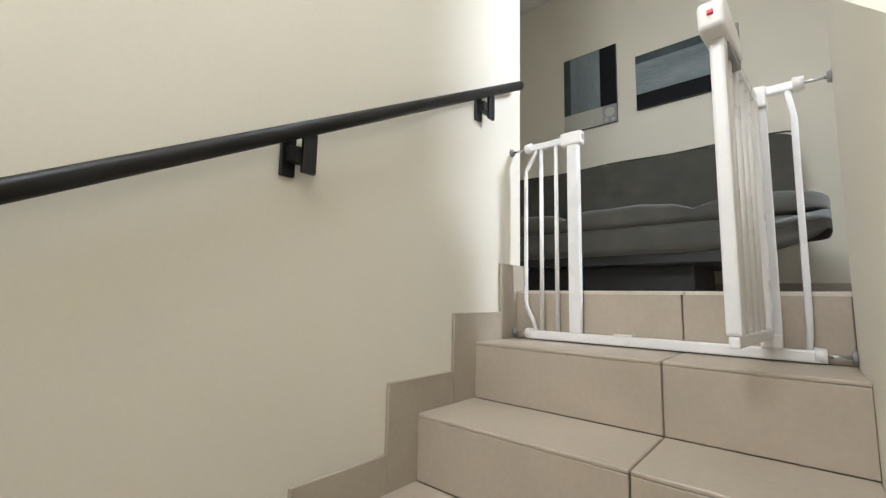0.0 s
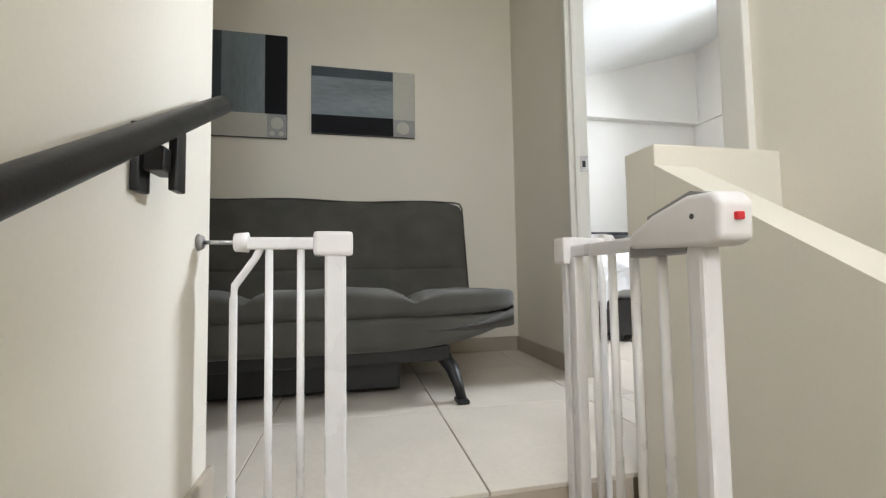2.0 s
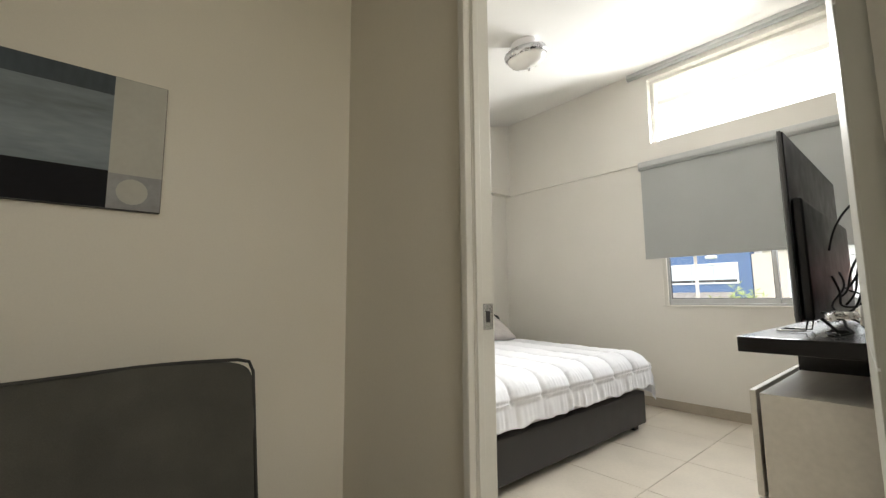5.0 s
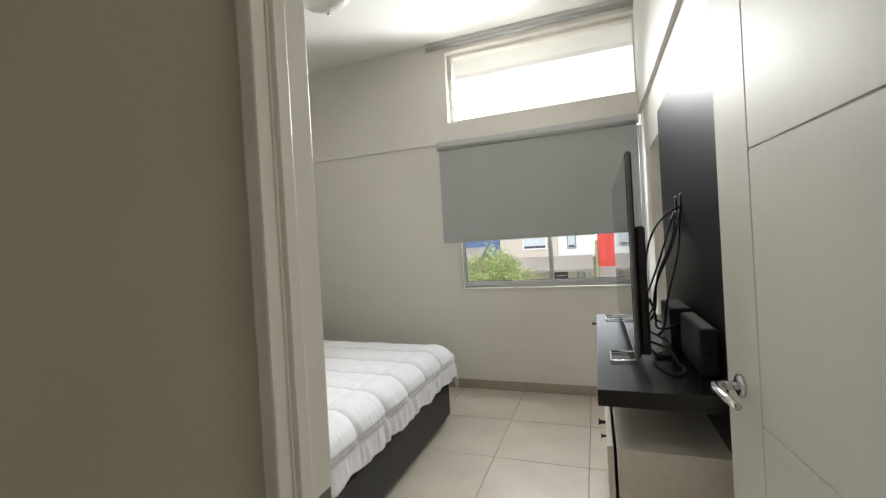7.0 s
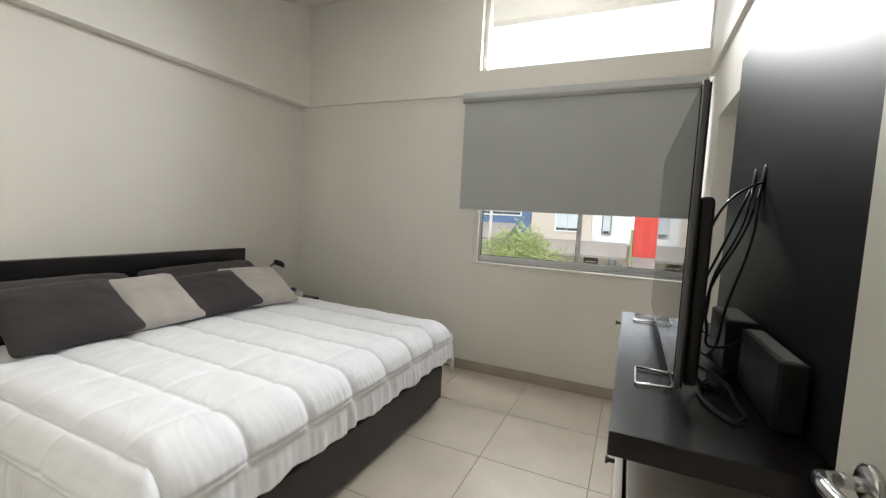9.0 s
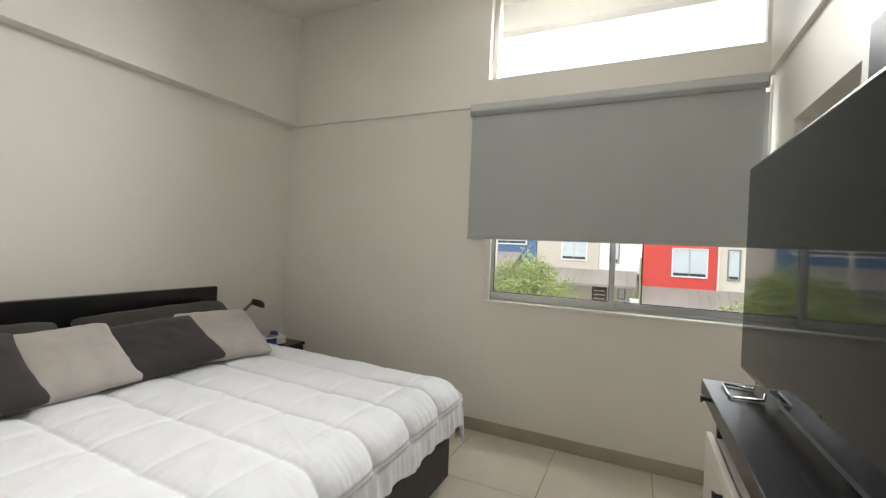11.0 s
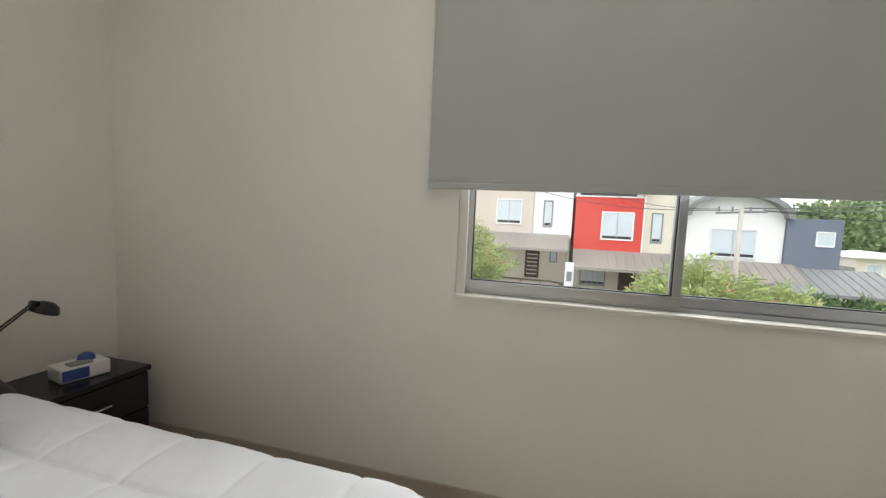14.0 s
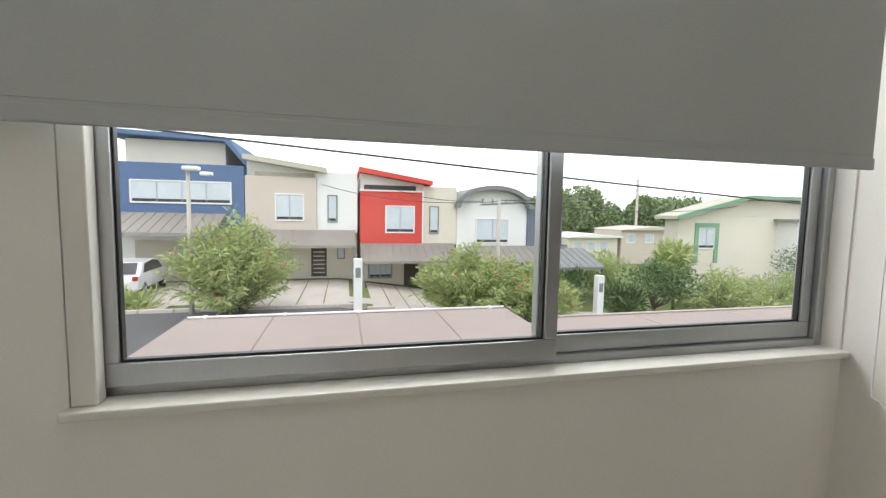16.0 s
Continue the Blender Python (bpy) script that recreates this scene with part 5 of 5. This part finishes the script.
for x0, x1, z1, m in ((21.0, 24.0, -2.6, H_WHITE), (48.0, 58.0, -0.6, H_CREAM)):
    h = thing("house", "low pale house far down the street", "house", "distant houses")
    wall_box(h, x0, x1, -5.2, z1, m, 46, 52)
    part("roof", prism([(x0 - 0.3, z1), (x0 - 0.3, z1 + 0.2), (x1 + 0.3, z1 + 0.35), (x1 + 0.3, z1)], "y", 45.5, 52.4), H_GREY, h)
    pane_window(h, x0 + 0.7, x1 - 0.7, z1 - 1.5, z1 - 0.6, 46, H_WHITE, 1)
shrub(16.2, 21.8, 2.2, 1.5, 51, "spiky agave-like plant beside a white post", LEAF_D, 700, 0.7, 0.06)
shrub(19.0, 28.0, 4.2, 3.0, 52, "yellow-green garden shrub behind the street posts", LEAF, 5000)
shrub(13.0, 22.5, 2.6, 1.6, 53, "low mixed garden shrub by a carport", LEAF, 3000)
shrub(-6.0, 21.6, 2.2, 0.4, 54, "low grass tuft on the verge", LEAF, 1600)
# white street posts, lamp post, power poles and wires
for x, z1, z0 in ((2.80, -0.54, -2.6), (13.82, -1.40, -3.55)):
    p = thing("gate_post", "white painted concrete post at the street edge", "post", "white street posts")
    part("post", box(x - 0.17, x + 0.17, 20.0, 20.34, z0 - 0.3, z1, 0.03), H_WHITE, p)
    part("plate", box(x - 0.10, x + 0.10, 19.985, 20.0, z1 - 0.75, z1 - 0.35), H_GREY, p)
def pole(name, x, y, h, r, label, cat):
    p = thing(name, label, cat)
    part("pole", tube([(x, y, ground_z(x) - 0.1), (x, y, h)], [r, r * 0.7], 10), CONCRETE, p, smooth=True)
    return p
p = pole("street_lamp", -3.3, 20.3, 2.75, 0.09, "grey street lamp on a slim pole", "street lamp")
part("head", padded(0.30, 0.16, 0.09, 4, 5), H_WHITE, p, "", True, pose(-3.15, 20.2, 2.80))
part("head", padded(0.22, 0.14, 0.08, 4, 5), H_WHITE, p, "", True, pose(-2.65, 20.2, 2.62))
p = pole("power_pole", 8.85, 20.4, 2.0, 0.11, "grey power pole with a cross-arm", "power pole")
part("cross_arm", tube([(8.0, 20.4, 1.75), (9.7, 20.4, 1.85)], 0.04, 8), H_GREY, p)
for dx in (-0.75, -0.3, 0.3, 0.75):
    part("insulator", tube([(8.85 + dx, 20.4, 1.80), (8.85 + dx, 20.4, 2.0)], 0.035, 8), H_GREY, p)
p = pole("power_pole", 43.0, 55.0, 7.0, 0.22, "tall far power pole", "power pole")
for k in range(4):
    part("cross_arm", tube([(42.3, 55, 6.6 - 0.7 * k), (43.7, 55, 6.6 - 0.7 * k)], 0.05, 6), H_GREY, p)
for x, z in ((-26, 5.15), (46, 0.6)):
    pole("power_pole", x, 15, z, 0.11, "grey power pole beside the street", "power pole")
for a, b, r, sag in (((-26, 15, 5.04), (46, 15, 0.49), 0.028, 0.35), ((8.85, 20.4, 1.95), (43, 55, 6.2), 0.025, 0.6), ((8.85, 20.4, 1.85), (43, 55, 5.5), 0.025, 0.6),
                     ((8.1, 20.4, 1.9), (4.5, 28, 3.0), 0.015, 0.3), ((9.6, 20.4, 1.9), (28, 26, 2.2), 0.018, 0.4), ((8.85, 20.4, 1.9), (1.0, 28, 2.9), 0.015, 0.4)):
    tagged(part("power_line", tube(bend(a, b, sag, 0, 24), r, 5), BLKPL), "thin dark overhead power line", "power line", "overhead lines")

# ---- stairs and floor tiles ----
N_STEP = 9
outline = [(TOP - 0.30, -0.30), (TOP - 0.012, -0.30)]
for k in range(N_STEP):
    outline += [(TOP - 0.012 + GO * k, -0.006 - RISE * (k + 1)), (TOP - 0.012 + GO * (k + 1), -0.006 - RISE * (k + 1))]
outline[-1] = (6.25, outline[-1][1])
outline += [(6.25, -2.6), (3.6, -2.6)]
stairs = structure("stairs", prism(outline, "y", SL, SR), GROUT, "straight stair flight faced with beige tiles", "stairs")
JY = -0.106
for k in range(N_STEP):
    xr, zt = TOP + GO * k, -RISE * (k + 1)
    x_end = xr + GO if k < N_STEP - 1 else 6.25
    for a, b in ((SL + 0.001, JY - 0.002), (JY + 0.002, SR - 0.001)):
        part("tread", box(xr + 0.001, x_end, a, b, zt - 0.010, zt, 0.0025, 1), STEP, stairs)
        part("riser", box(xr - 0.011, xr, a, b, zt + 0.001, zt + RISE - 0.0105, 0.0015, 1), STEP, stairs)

def floor_tiles(name, regions, label):
    bm = bmesh.new()
    for x0, x1, y0, y1 in regions:
        put(bm, x0, min(x1, TOP - 0.0125), y0, y1, -0.20, -0.0035)
    fl = structure(name, bm, GROUT, label, "floor")
    shared = {}
    for x0, x1, y0, y1 in regions:
        for i in range(-6, 4):
            for j in range(-12, 5):
                a0, a1 = max(x0, 2.389 + PITCH * i + 0.0018), min(x1, 2.389 + PITCH * (i + 1) - 0.0018)
                b0, b1 = max(y0, 2.736 + PITCH * j + 0.0018), min(y1, 2.736 + PITCH * (j + 1) - 0.0018)
                if a1 - a0 < 0.01 or b1 - b0 < 0.01:
                    continue
                key = (round(a1 - a0, 4), round(b1 - b0, 4))
                if key not in shared:
                    t = box(-(a1 - a0) / 2, (a1 - a0) / 2, -(b1 - b0) / 2, (b1 - b0) / 2, -0.012, 0.0, 0.0015, 1)
                    me = bpy.data.meshes.new("tile")
                    t.to_mesh(me), t.free()
                    me.materials.append(TILE)
                    shared[key] = me
                ob = new("tile", shared[key])
                ob.parent = fl
                ob.location = ((a0 + a1) / 2, (b0 + b1) / 2, 0)
    return fl


floor_tiles("floor_bedroom", [(LX, RX, DY1, WY)], "beige glazed bedroom floor tiles")
floor_tiles("floor_landing", [(SX, TOP, -2.6, DY0 - 0.001), (2.688, 3.499, DY0 + 0.001, DY1 - 0.001)], "beige glazed landing floor tiles")
